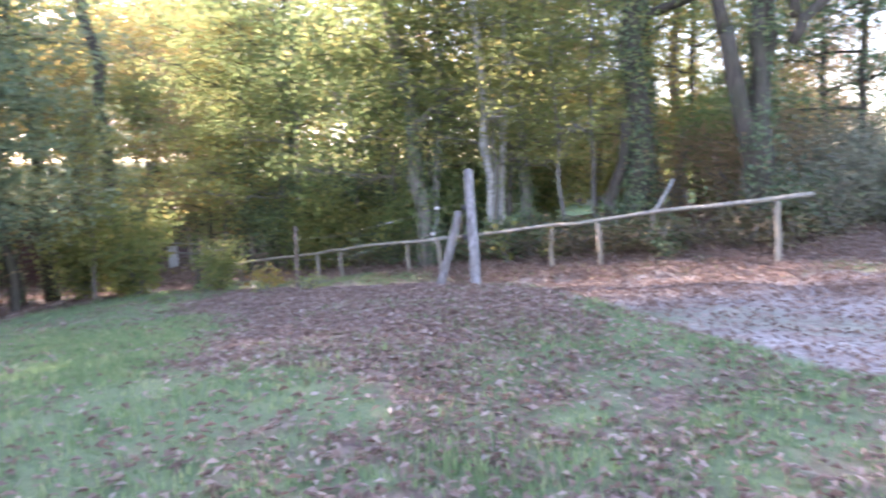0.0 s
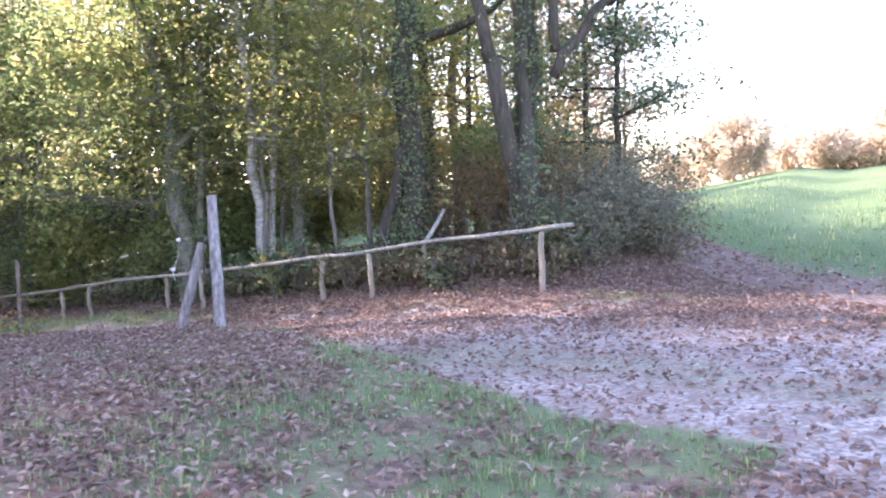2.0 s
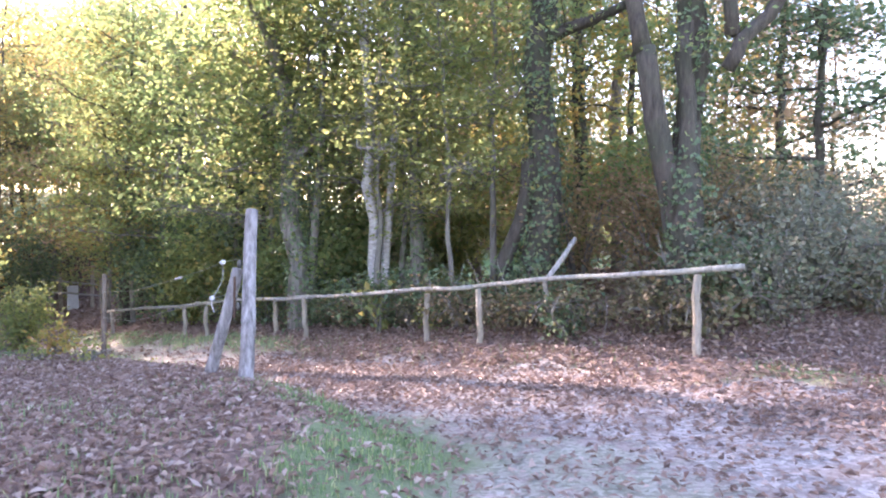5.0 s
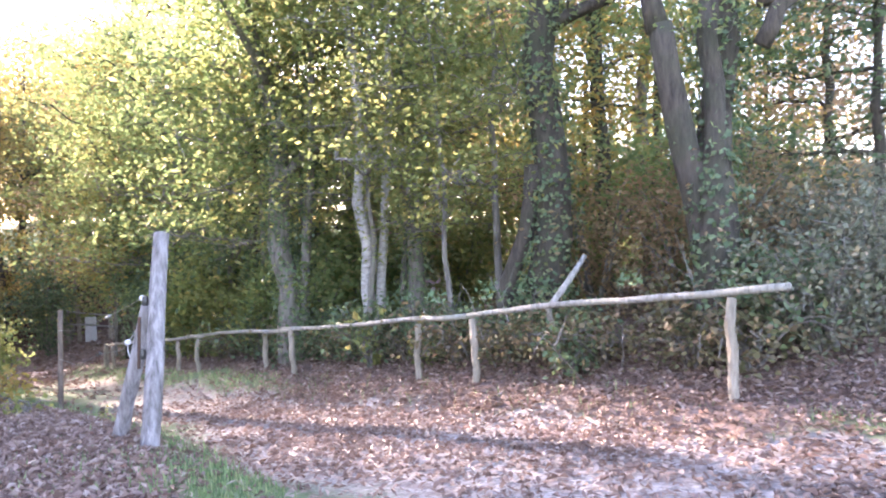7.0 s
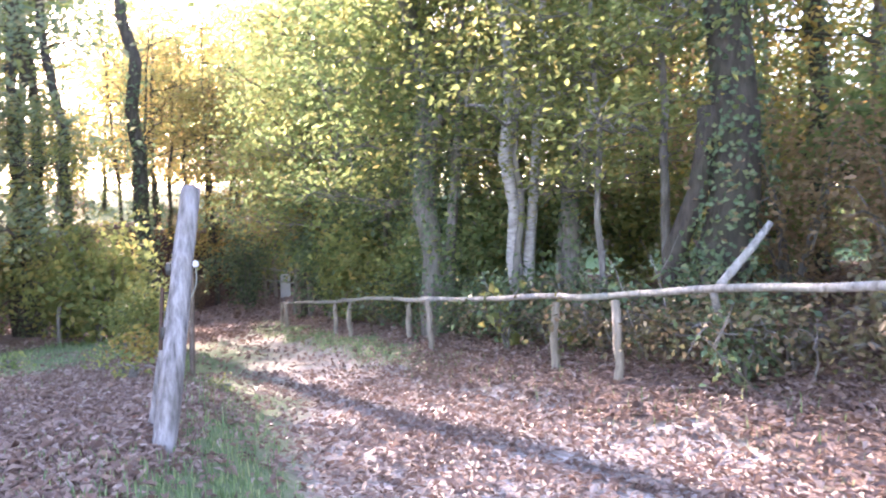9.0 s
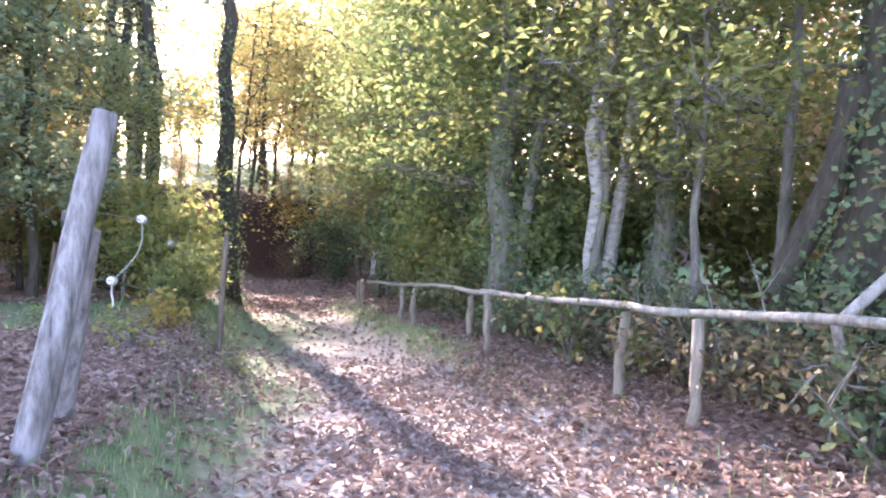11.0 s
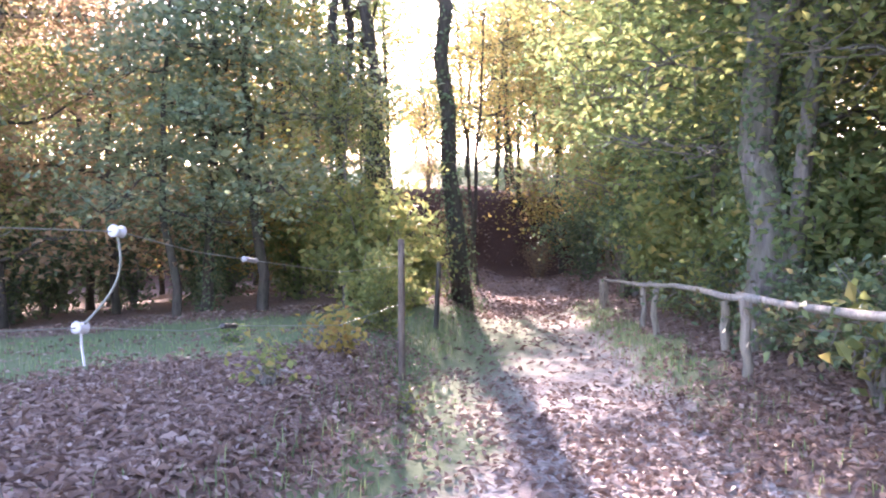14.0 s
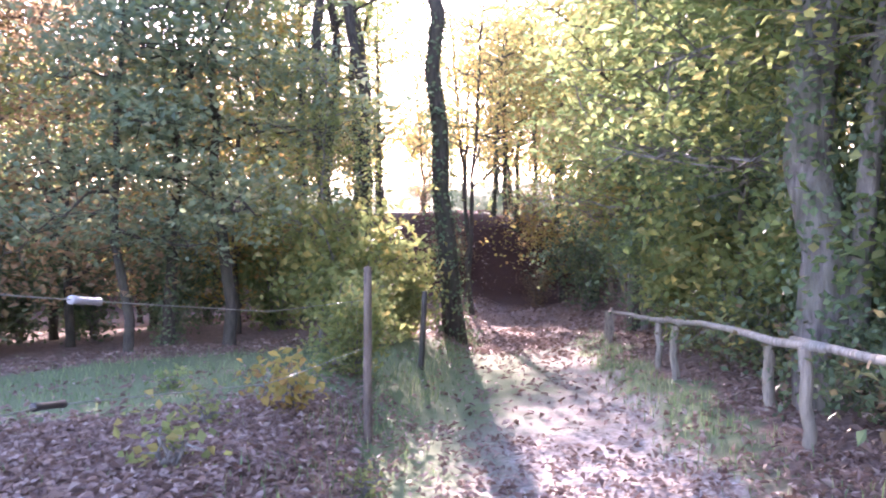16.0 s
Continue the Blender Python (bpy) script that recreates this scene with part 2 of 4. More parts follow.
def covers(x, y):
    """How much gravel, fallen leaves and bare red earth lies at a place (0 to 1)."""
    x, y = np.asarray(x, float), np.asarray(y, float)
    x, y = (x + 0.22 * np.sin(1.3 * y + 0.7 * np.sin(2.1 * x)) + 0.1 * np.sin(3.7 * y + 1.0) + 0.05 * np.sin(9.1 * y + 2.0 * x),
            y + 0.22 * np.sin(1.5 * x + 0.9 * np.sin(1.9 * y)) + 0.1 * np.sin(4.1 * x + 2.0) + 0.05 * np.sin(8.3 * x - 2.0 * y))
    s, c, d = along(x, y)
    edge = 8.0 - 3.0 * np.exp(-(np.clip(s, 0, 99) / 4.5) ** 2) + d
    gravel = sm(-0.35, 0.75, c - edge) * sm(10.75, 10.2, c - d) * sm(-0.7, 0.3, s) * sm(34, 30, s)
    spur = sm(0.5, 0.15, np.abs(s - 0.2)) * sm(1.5, 2.5, c) * sm(5.6, 5.0, c) + sm(0.4, 0.1, np.abs(c - 5.0)) * sm(-1.5, -0.5, s) * sm(0.6, 0.2, s)
    gravel = np.maximum(gravel * (0.75 + 0.25 * np.sin(1.3 * x + y)), 0.85 * np.clip(spur, 0, 1))
    gravel = gravel * (1 - 0.4 * sm(9, 14, s))
    mound = sm(2.4, 4.2, s) * sm(15, 12, s) * sm(0.0, -0.7, c - edge - np.interp(s, [5.0, 8.0], [-0.4, 0.2])) * sm(-0.5, 0.7, c - np.interp(s, [0, 5, 8, 10.2, 12, 13.5, 16], [2.2, 2.5, 4.0, 4.9, 6.0, 7.2, 8.0]))
    clumps = 0.5 + 0.5 * np.sin(5.3 * x + 1.9 * np.sin(3.1 * y)) * np.sin(6.1 * y + 1.8 * np.sin(3.7 * x))
    front = (0.2 + 0.42 * clumps) * sm(4.5, 3, s) * sm(0.2, -0.5, c - edge)
    under = sm(10.7, 11.2, c - d) * sm(-4, 1.5, s - 0.25 * (c - 11)) * (1 - open_field(x, y))
    right = 0.8 * sm(8.6, 9.6, c) * sm(4.2, 2.0, s) * sm(18, 14.5, c) * sm(-7, -4, s)
    wood = sm(-7.6, -9.0, x) * sm(3, 9, y + 0.3 * x + 8)
    verge = (0.2 + 0.45 * sm(13, 9, s)) * sm(10.0, 10.6, c - d) * sm(2, 4, s)
    tail = 0.35 * sm(12, 18, s) * sm(-0.8, 0.5, c - edge) * (1 - 0.8 * gravel)
    litter = np.clip(np.maximum.reduce([mound * 0.95, front, under, right, wood, verge, tail]), 0, 1)
    u = -0.77 * x + 0.64 * y + 0.5 * np.sin(0.31 * x) + 0.3 * np.sin(0.9 * x + 1)
    bare = sm(34.6, 35.5, u) * sm(38.6, 37.6, u)
    field = sm(38.5, 40, u)
    return gravel, litter * (1 - field) * (1 - open_field(x, y)), bare


def open_field(x, y):
    """Where the ground is sunny meadow."""
    u = -0.77 * x + 0.64 * y
    behind = np.maximum(sm(20.5, 23.5, 0.7071 * (x + y)) * sm(-14, -8, x), sm(16, 19, 0.7071 * (x + y)) * sm(8, 10, x))
    return np.clip(sm(38, 41, u) + behind + sm(5.8, 8.8, x - 0.25 * y) * sm(0.5, 3.0, x - 0.5 * y), 0, 1)


def mesh_np(name, verts, faces, mat, smooth=False):
    """A mesh from arrays: verts (n, 3), faces (m, 3 or 4)."""
    me = bpy.data.meshes.new(name)
    k = faces.shape[1]
    me.vertices.add(len(verts))
    me.vertices.foreach_set("co", np.ascontiguousarray(verts, dtype=np.float32).ravel())
    me.loops.add(faces.size)
    me.loops.foreach_set("vertex_index", np.ascontiguousarray(faces, dtype=np.int32).ravel())
    me.polygons.add(len(faces))
    me.polygons.foreach_set("loop_start", np.arange(0, faces.size, k, dtype=np.int32))
    me.polygons.foreach_set("use_smooth", np.full(len(faces), smooth))
    me.update(calc_edges=True)
    me.materials.append(mat)
    return me


def part_np(name, verts, faces, mat, parent=None, label="", smooth=False):
    ob = new(name, mesh_np(name, verts, faces, mat, smooth))
    if parent is not None:
        ob.parent = parent
    if label:
        ob["label"] = label
    return ob


def part(name, bm, mat, parent=None, label="", smooth=False):
    me = bpy.data.meshes.new(name)
    bm.to_mesh(me)
    bm.free()
    for p in me.polygons:
        p.use_smooth = smooth
    me.materials.append(mat)
    ob = new(name, me)
    if parent is not None:
        ob.parent = parent
    if label:
        ob["label"] = label
    return ob


def thing(name, at, label, category, group="", kind=""):
    ob = new(name)
    ob.location = at
    ob.empty_display_size = 0.1
    return tagged(ob, label, category, group, kind)


def tube(points, radii, sides, rng=None, rough=0.0, squash=1.0):
    """A bent, tapering, closed tube: arrays of verts and triangles."""
    pts, radii = np.asarray(points, float), np.asarray(radii, float)
    n = len(pts)
    tan = np.gradient(pts, axis=0)
    tan /= np.linalg.norm(tan, axis=1)[:, None] + 1e-9
    ref = np.array([1.0, 0, 0]) if abs(tan[:, 0].mean()) < 0.7 else np.array([0, 1.0, 0])
    a = np.cross(tan, ref)
    a /= np.linalg.norm(a, axis=1)[:, None]
    b = np.cross(tan, a)
    ang = np.linspace(0, 2 * np.pi, sides, endpoint=False)
    r = radii[:, None] * np.ones((1, sides))
    if rng is not None and rough:
        lobe = rng.normal(0, rough, (1, sides))
        r = r * (1 + lobe + rng.normal(0, rough * 0.6, (n, sides)))
    v = pts[:, None] + r[..., None] * (np.cos(ang)[None, :, None] * a[:, None] + squash * np.sin(ang)[None, :, None] * b[:, None])
    v = np.concatenate([v.reshape(-1, 3), pts[:1] - tan[:1] * radii[0] * 0.15, pts[-1:] + tan[-1:] * radii[-1] * 0.25])
    i, j = np.meshgrid(np.arange(n - 1), np.arange(sides), indexing="ij")
    j2 = (j + 1) % sides
    p, q, s, t = i * sides + j, i * sides + j2, (i + 1) * sides + j2, (i + 1) * sides + j
    f = np.concatenate([np.stack([p, s, q], -1).reshape(-1, 3), np.stack([p, t, s], -1).reshape(-1, 3)])
    k = np.arange(sides)
    k2 = (k + 1) % sides
    cap0 = np.stack([np.full(sides, n * sides), k, k2], -1)
    cap1 = np.stack([np.full(sides, n * sides + 1), (n - 1) * sides + k2, (n - 1) * sides + k], -1)
    return v, np.concatenate([f, cap0, cap1])


def join_np(pieces):
    verts, faces, off = [], [], 0
    for v, f in pieces:
        verts.append(v)
        faces.append(f + off)
        off += len(v)
    return np.concatenate(verts), np.concatenate(faces)


def leaves(rng, centre, normal, length, width, fold=0.18):
    """Folded leaf blades, two triangles each."""
    n = len(centre)
    normal = normal / (np.linalg.norm(normal, axis=1)[:, None] + 1e-9)
    t = rng.normal(size=(n, 3))
    t -= normal * (t * normal).sum(1)[:, None]
    t /= np.linalg.norm(t, axis=1)[:, None] + 1e-9
    b = np.cross(normal, t)
    ln = length * rng.uniform(0.65, 1.3, (n, 1))
    wd = width * rng.uniform(0.7, 1.25, (n, 1))
    lift = normal * wd * fold * rng.normal(1, 0.8, (n, 1))
    skew = t * ln * rng.uniform(-0.12, 0.05, (n, 1))
    v = np.stack([centre - t * ln / 2, centre + b * wd / 2 + lift + skew, centre + t * ln / 2, centre - b * wd / 2 + lift + skew], 1).reshape(-1, 3)
    k = np.arange(n)[:, None] * 4
    f = np.concatenate([k + np.array([[0, 2, 1]]), k + np.array([[0, 3, 2]])])
    return v, f


# ---- the ground, one sheet to the horizon ----
def spaced(lo, hi, step, reach, grow):
    core = np.arange(lo, hi + step / 2, step)
    right, left, d, p = [], [], step, 0.0
    while p < reach:
        d *= grow
        p += d
        right.append(hi + p)
        left.append(lo - p)
    return np.concatenate([left[::-1], core, right])


gx, gy = spaced(-9.0, 9.0, 0.11, 900, 1.075), spaced(-1.0, 19.0, 0.11, 900, 1.075)
GX, GY = np.meshgrid(gx, gy, indexing="ij")
GZ = height(GX, GY)
ni, nj = GX.shape
ii, jj = np.meshgrid(np.arange(ni - 1), np.arange(nj - 1), indexing="ij")
quads = np.stack([ii * nj + jj, (ii + 1) * nj + jj, (ii + 1) * nj + jj + 1, ii * nj + jj + 1], -1).reshape(-1, 4)
ground = part_np("ground", np.stack([GX, GY, GZ], -1).reshape(-1, 3), quads, GROUND, smooth=True)
layer = ground.data.color_attributes.new("cover", "FLOAT_COLOR", "POINT")
ca, cb, cc = covers(GX, GY)
layer.data.foreach_set("color", np.stack([ca, cb, cc, open_field(GX, GY)], -1).astype(np.float32).ravel())
tagged(ground, "uneven ground of turf, gravel track and fallen leaves", "ground", kind="structure")


# ---- trees ----
def wander(rng, start, end, n, amount):
    t = np.linspace(0, 1, n)[:, None]
    p = np.array(start)[None] * (1 - t) + np.array(end)[None] * t
    off = np.cumsum(rng.normal(0, amount, (n, 3)), axis=0)
    off -= off[:1] + t * (off[-1:] - off[:1]) * 0.5
    return p + off


def tree(name, seed, tall, girth, crown_low, crown_wide, count, leaf, bark_mat, leaf_mat, label, lean=(0, 0), limbs=7, ivy=0.0, spray=0.6, flat=0.3, up=0.45, stems=(), boughs=()):
    """Trunk, limbs, twigs and leaf sprays; stands at the origin until it is placed."""
    rng = np.random.default_rng(seed)
    top = thing(name, (0, 0, 0), label, "tree", kind="")
    path = wander(rng, (0, 0, -0.3), (lean[0], lean[1], tall), 16, 0.05 * girth / 0.3 + 0.02)
    h = np.linspace(0, 1, 16)
    rad = girth / 2 * (1 - 0.75 * h) * (1 + 0.3 * np.exp(-h * 26))
    v, f = tube(path, rad, 12, rng, 0.07)
    part_np("trunk", v, f, bark_mat, top, smooth=True)
    shells = [(path, rad)]
    for dx, dy, g2, t2 in stems:
        p2 = wander(rng, (dx * 0.25, dy * 0.25, -0.2), (dx, dy, t2), 14, 0.05)
        bow = np.sin(np.linspace(0, np.pi / 2, 14))[:, None]
        p2[:, :2] = p2[:, :2] * 0.4 + 0.6 * bow * np.array([dx, dy])
        r2 = g2 / 2 * (1 - 0.7 * np.linspace(0, 1, 14))
        v, f = tube(p2, r2, 10, rng, 0.07)
        part_np("stem", v, f, bark_mat, top, smooth=True)
        shells.append((p2, r2))
    for start, end, r1, r2 in boughs:
        p2 = wander(rng, start, end, 9, 0.03)
        v, f = tube(p2, np.linspace(r1, r2, 9), 10, rng, 0.07)
        part_np("bough", v, f, bark_mat, top, smooth=True)
    centres, twigs = [], []
    for k in range(limbs):
        zf = crown_low + (0.96 - crown_low) * (k + rng.uniform(0, 0.8)) / limbs
        base = path[0] + (path[-1] - path[0]) * zf
        idx = zf * 15
        base = path[int(idx)] + (path[min(15, int(idx) + 1)] - path[int(idx)]) * (idx % 1)
        az = k * 2.4 + rng.uniform(-0.5, 0.5)
        reach = crown_wide * (1.15 - 0.6 * max(0, (zf - crown_low) / (1 - crown_low))) * rng.uniform(0.75, 1.1)
        tip = base + reach * np.array([math.cos(az), math.sin(az), up * rng.uniform(0.3, 1.4)])
        lp = wander(rng, base, tip, 8, 0.06 * reach / 2)
        lr = np.linspace(max(0.015, rad[int(idx)] * 0.55), 0.008, 8)
        v, f = tube(lp, lr, 6, rng, 0.05)
        part_np("limb", v, f, bark_mat, top, smooth=True)
        for m in range(13):
            q = lp[min(7, 1 + int(rng.integers(0, 7)))]
            e = q + rng.normal(0, 1, 3) * np.array([0.55, 0.55, 0.35]) * (0.35 + 0.22 * reach) + np.array([0, 0, 0.1])
            v, f = tube(wander(rng, q, e, 4, 0.04), np.linspace(0.012, 0.003, 4), 3)
            twigs.append((v, f))
            centres.append(e)
    v, f = join_np(twigs)
    tagged(part_np("brushwood", v, f, bark_mat, top), kind="stuff")
    centres = np.array(centres)
    pick = centres[rng.integers(0, len(centres), count)]
    size = rng.uniform(0.5, 1.2, len(centres))
    spread = rng.normal(0, spray, (count, 3)) * np.array([1, 1, flat])
    pos = pick + spread
    nrm = rng.normal(0, 0.55, (count, 3)) + np.array([0, 0, 1.0])
    v, f = leaves(rng, pos, nrm, leaf, leaf * 0.62)
    part_np("crown", v, f, leaf_mat, top)
    if ivy > 0:
        pos, nrm = [], []
        for sp, sr in shells:
            m = int(2600 * ivy * (sr[0] / 0.2))
            zz = rng.uniform(0.0, min(0.95, ivy), m) ** 1.15 * (len(sp) - 1.01)
            i0 = zz.astype(int)
            w = (zz - i0)[:, None]
            ctr = sp[i0] * (1 - w) + sp[i0 + 1] * w
            rr = sr[i0]
            az = rng.uniform(0, 2 * np.pi, m)
            clump = 0.5 + 0.5 * np.sin(3 * az + zz * 2.2) * np.sin(zz * 3.1)
            out = rr * 1.02 + np.abs(rng.normal(0.03, 0.06 + 0.08 * clump, m))
            d3 = np.stack([np.cos(az), np.sin(az), np.zeros(m)], -1)
            pos.append(ctr + d3 * out[:, None])
            nrm.append(d3 + rng.normal(0, 0.45, (m, 3)) + np.array([0, 0, 0.3]))
        v, f = leaves(rng, np.concatenate(pos), np.concatenate(nrm), 0.07, 0.06)
        part_np("ivy", v, f, LEAF_DARK, top, "dark evergreen ivy on the trunk")
    return top


def clear_of_fence(x, y, margin):
    """Moves a place away from the track until it is that far behind the fence."""
    s, c, d = along(x, y)
    line = float(np.interp(s, [4, 8, 12, 16, 21, 24], [10.85, 10.9, 11.25, 11.25, 11.6, 11.8]))
    if 3 < s < 25 and 9.8 < c < line + margin:
        k = (line + margin - c) * 0.7071
        return x + k, y + k
    return x, y


def place(ob, x, y, turn=0.0, size=1.0, sink=0.05):
    m = pose(x, y, ground_z(x, y) - sink, 0, 0, turn)
    ob.matrix_basis = m @ Matrix.Diagonal((size, size, size, 1))
    return ob


def again(ob, x, y, turn=0.0, size=1.0, sink=0.05):
    c = copy_thing(ob, pose(x, y, ground_z(x, y) - sink, 0, 0, turn))
    c.scale = (size, size, size)
    return c


def shrub(name, seed, tall, wide, count, leaf, leaf_mat, label, stems=9, hollow=0.5, droop=0.25):
    """Many thin stems from one stool and leaves along their outer parts."""
    rng = np.random.default_rng(seed)
    top = thing(name, (0, 0, 0), label, "shrub")
    wood, pos = [], []
    per = count // stems
    for k in range(stems):
        az = k * 2.4 + rng.uniform(-0.4, 0.4)
        out = wide * rng.uniform(0.35, 1.0)
        tip = np.array([math.cos(az) * out, math.sin(az) * out, tall * rng.uniform(0.35, 1.1) * (1 - 0.35 * (out / wide) ** 2)])
        t = np.linspace(0, 1, 8)[:, None]
        p = tip * t + np.array([0, 0, 1.0]) * droop * tall * np.sin(np.pi * t) + rng.normal(0, 0.03, (8, 3))
        wood.append(tube(p, np.linspace(0.018, 0.004, 8), 4))
        w = rng.uniform(hollow * 0.1, 1.05, per) * 7 * 0.99
        i0 = np.clip(w.astype(int), 0, 6)
        ctr = p[i0] + (p[i0 + 1] - p[i0]) * (w - i0)[:, None]
        pos.append(ctr + rng.normal(0, 0.16 * wide + 0.05, (per, 3)) * np.array([1, 1, 0.8]))
    for v, f in wood:
        part_np("stem", v, f, BARK_GREY, top)
    pos = np.concatenate(pos)
    pos[:, 2] = np.abs(pos[:, 2]) + 0.03
    nrm = rng.normal(0, 0.7, (len(pos), 3)) + np.array([0, 0, 0.8])
    v, f = leaves(rng, pos, nrm, leaf, leaf * 0.66)
    part_np("foliage", v, f, leaf_mat, top)
    return top


# trees that stand by the fence
place(tree("oak_tree", 11, 11, 0.42, 0.22, 3.0, 8500, 0.13, BARK_GREY, LEAF_GREEN, "tall ivy-clad oak with grey bark beside the track", (-0.5, 0.4), ivy=0.75, stems=[(0.5, -0.1, 0.2, 8)]), -0.3, 16.75, 10)
place(tree("pale_birch", 12, 10, 0.22, 0.3, 2.2, 8000, 0.1, BARK_PALE, LEAF_LIME, "slender pale-barked birch with two stems", (-0.3, 0.2), limbs=6, stems=[(0.55, 0.1, 0.17, 9)]), 1.14, 15.8, 0)
place(tree("ivy_tree", 13, 12, 0.5, 0.34, 3.2, 6500, 0.11, BARK_DARK, LEAF_GREEN, "thick dark trunk wrapped in ivy behind the fence", (-0.1, 0.3), ivy=0.85, boughs=[((-0.5, 0.25, -0.2), (-0.05, 0.2, 2.3), 0.12, 0.1)]), 3.65, 13.62, 0)
place(tree("many_stemmed_tree", 14, 10, 0.42, 0.42, 3.0, 3000, 0.1, BARK_DARK, LEAF_LIME, "old tree with several ivy-grown stems and bare limbs", (1.25, -0.3), limbs=8, ivy=0.5, up=0.9,
           boughs=[((-0.05, 0.05, -0.2), (-0.55, 0.2, 3.3), 0.15, 0.12), ((-0.55, 0.2, 3.28), (-1.25, 0.5, 6.6), 0.12, 0.05), ((0.0, 0.12, -0.1), (0.02, 0.2, 3.6), 0.13, 0.11), ((0.02, 0.2, 3.58), (-0.25, 0.3, 7.5), 0.11, 0.04),
                   ((0.4, -0.1, 3.0), (1.3, -0.35, 4.15), 0.1, 0.08), ((1.3, -0.35, 4.13), (2.9, -0.6, 5.6), 0.08, 0.03), ((0.45, -0.12, 3.4), (0.5, -0.1, 6.5), 0.09, 0.04)]), 5.32, 11.95, 0)
place(tree("young_holm_oak", 15, 5.4, 0.17, 0.28, 1.7, 3600, 0.12, BARK_DARK, LEAF_DARK, "young dark-leaved oak at the edge of the field", (0.2, 0.1), limbs=9, spray=0.35, up=0.35), 7.5, 12.8, 40)
place(tree("grey_tree", 16, 11, 0.26, 0.4, 2.4, 6000, 0.1, BARK_GREY, LEAF_GREEN, "tall grey-stemmed tree in the wood", (0.3, 0.2), ivy=0.6), 1.75, 15.9, 0)
place(tree("far_grey_tree", 17, 12, 0.34, 0.4, 3, 5000, 0.1, BARK_GREY, LEAF_GOLD, "tall bare-stemmed tree deep in the wood", (0.6, 0.2)), 6.74, 20.6, 0)

# ---- the wood: a few kinds of tree, each repeated ----
kinds = [
    tree("green_wood_tree", 21, 10.5, 0.24, 0.14, 2.7, 7000, 0.16, BARK_DARK, LEAF_GREEN, "tall thin wood tree with green autumn leaves", (0.4, 0.2), limbs=11, up=0.3),
    tree("lime_wood_tree", 22, 8.5, 0.18, 0.12, 2.5, 7000, 0.15, BARK_GREY, LEAF_LIME, "slim wood tree with yellow-green leaves", (-0.3, 0.4), limbs=11, up=0.25),
    tree("gold_wood_tree", 23, 9.5, 0.2, 0.14, 2.6, 6500, 0.15, BARK_DARK, LEAF_GOLD, "slim wood tree with golden leaves", (0.2, -0.4), limbs=11, up=0.3),
    tree("rust_wood_tree", 24, 8.5, 0.2, 0.16, 2.5, 6000, 0.15, BARK_DARK, LEAF_RUST, "wood tree with rusty brown leaves", (0.1, 0.3), limbs=10, up=0.3),
    tree("ivy_wood_tree", 25, 12, 0.36, 0.35, 2.6, 4500, 0.13, BARK_DARK, LEAF_GREEN, "tall ivy-grown wood tree with a dark trunk", (-0.7, 0.1), limbs=9, ivy=0.6),
]
for k, (kind_ob, (x, y)) in enumerate(zip(kinds, [(-1.6, 19.0), (3.6, 22.8), (6.4, 18.4), (9.2, 17.6), (-4.4, 22.6)])):
    place(kind_ob, x, y, 70 * k)
    kind_ob["group"] = "trees of the wood"
# saplings with layered sprays close behind the fence
sapling = tree("hornbeam_sapling", 26, 6.5, 0.11, 0.3, 1.8, 5200, 0.095, BARK_GREY, LEAF_LIME, "young hornbeam with fine pale green layered leaves", (0.2, 0.1), limbs=11, spray=0.42, flat=0.22, up=0.1)
sapling["group"] = "hornbeam saplings"
green_sapling = tree("green_sapling", 30, 6.8, 0.11, 0.26, 1.8, 5000, 0.095, BARK_GREY, LEAF_GREEN, "young tree with fine mid-green layered leaves", (-0.2, 0.2), limbs=11, spray=0.42, flat=0.24, up=0.1)
green_sapling["group"] = "green saplings"
first = {sapling: True, green_sapling: True}
for k, (ob, x, y, g) in enumerate(((sapling, 0.75, 15.3, 1.0), (sapling, -0.6, 16.75, 1.1), (sapling, 2.5, 14.5, 0.85), (green_sapling, -1.5, 17.7, 1.15), (sapling, 3.1, 15.0, 1.05), (green_sapling, -2.3, 19.0, 1.1), (sapling, 1.5, 16.8, 1.1), (green_sapling, 6.0, 13.6, 0.75), (green_sapling, -3.9, 21.0, 1.1), (green_sapling, -5.0, 21.7, 1.2), (sapling, -6.3, 23.4, 1.15), (green_sapling, -7.4, 25.0, 1.2), (sapling, -8.3, 17.2, 0.72))):
    x, y = clear_of_fence(x, y, 0.7)
    (place if first[ob] else again)(ob, x, y, 63 * k, g)
    first[ob] = False
# airy trees arching over the track from its low side
airy = tree("airy_golden_tree", 46, 10, 0.26, 0.4, 3.2, 4000, 0.16, BARK_DARK, LEAF_LIME, "airy tree with thin golden brown foliage beside the track", (0.5, -0.3), limbs=10, ivy=0.3)
airy["group"] = "airy trees beside the track"
for k, (x, y, g) in enumerate(((-6.4, 23.7, 0.9), (-10.6, 15.6, 0.9), (-19.8, 36.6, 0.95), (-22.8, 38.6, 1.0), (-26.0, 31.5, 0.9), (-28.4, 40.6, 1.1), (-33.0, 36.5, 1.0), (-18.2, 41.8, 1.1))):
    (place if k == 0 else again)(airy, x, y, 80 * k, g)
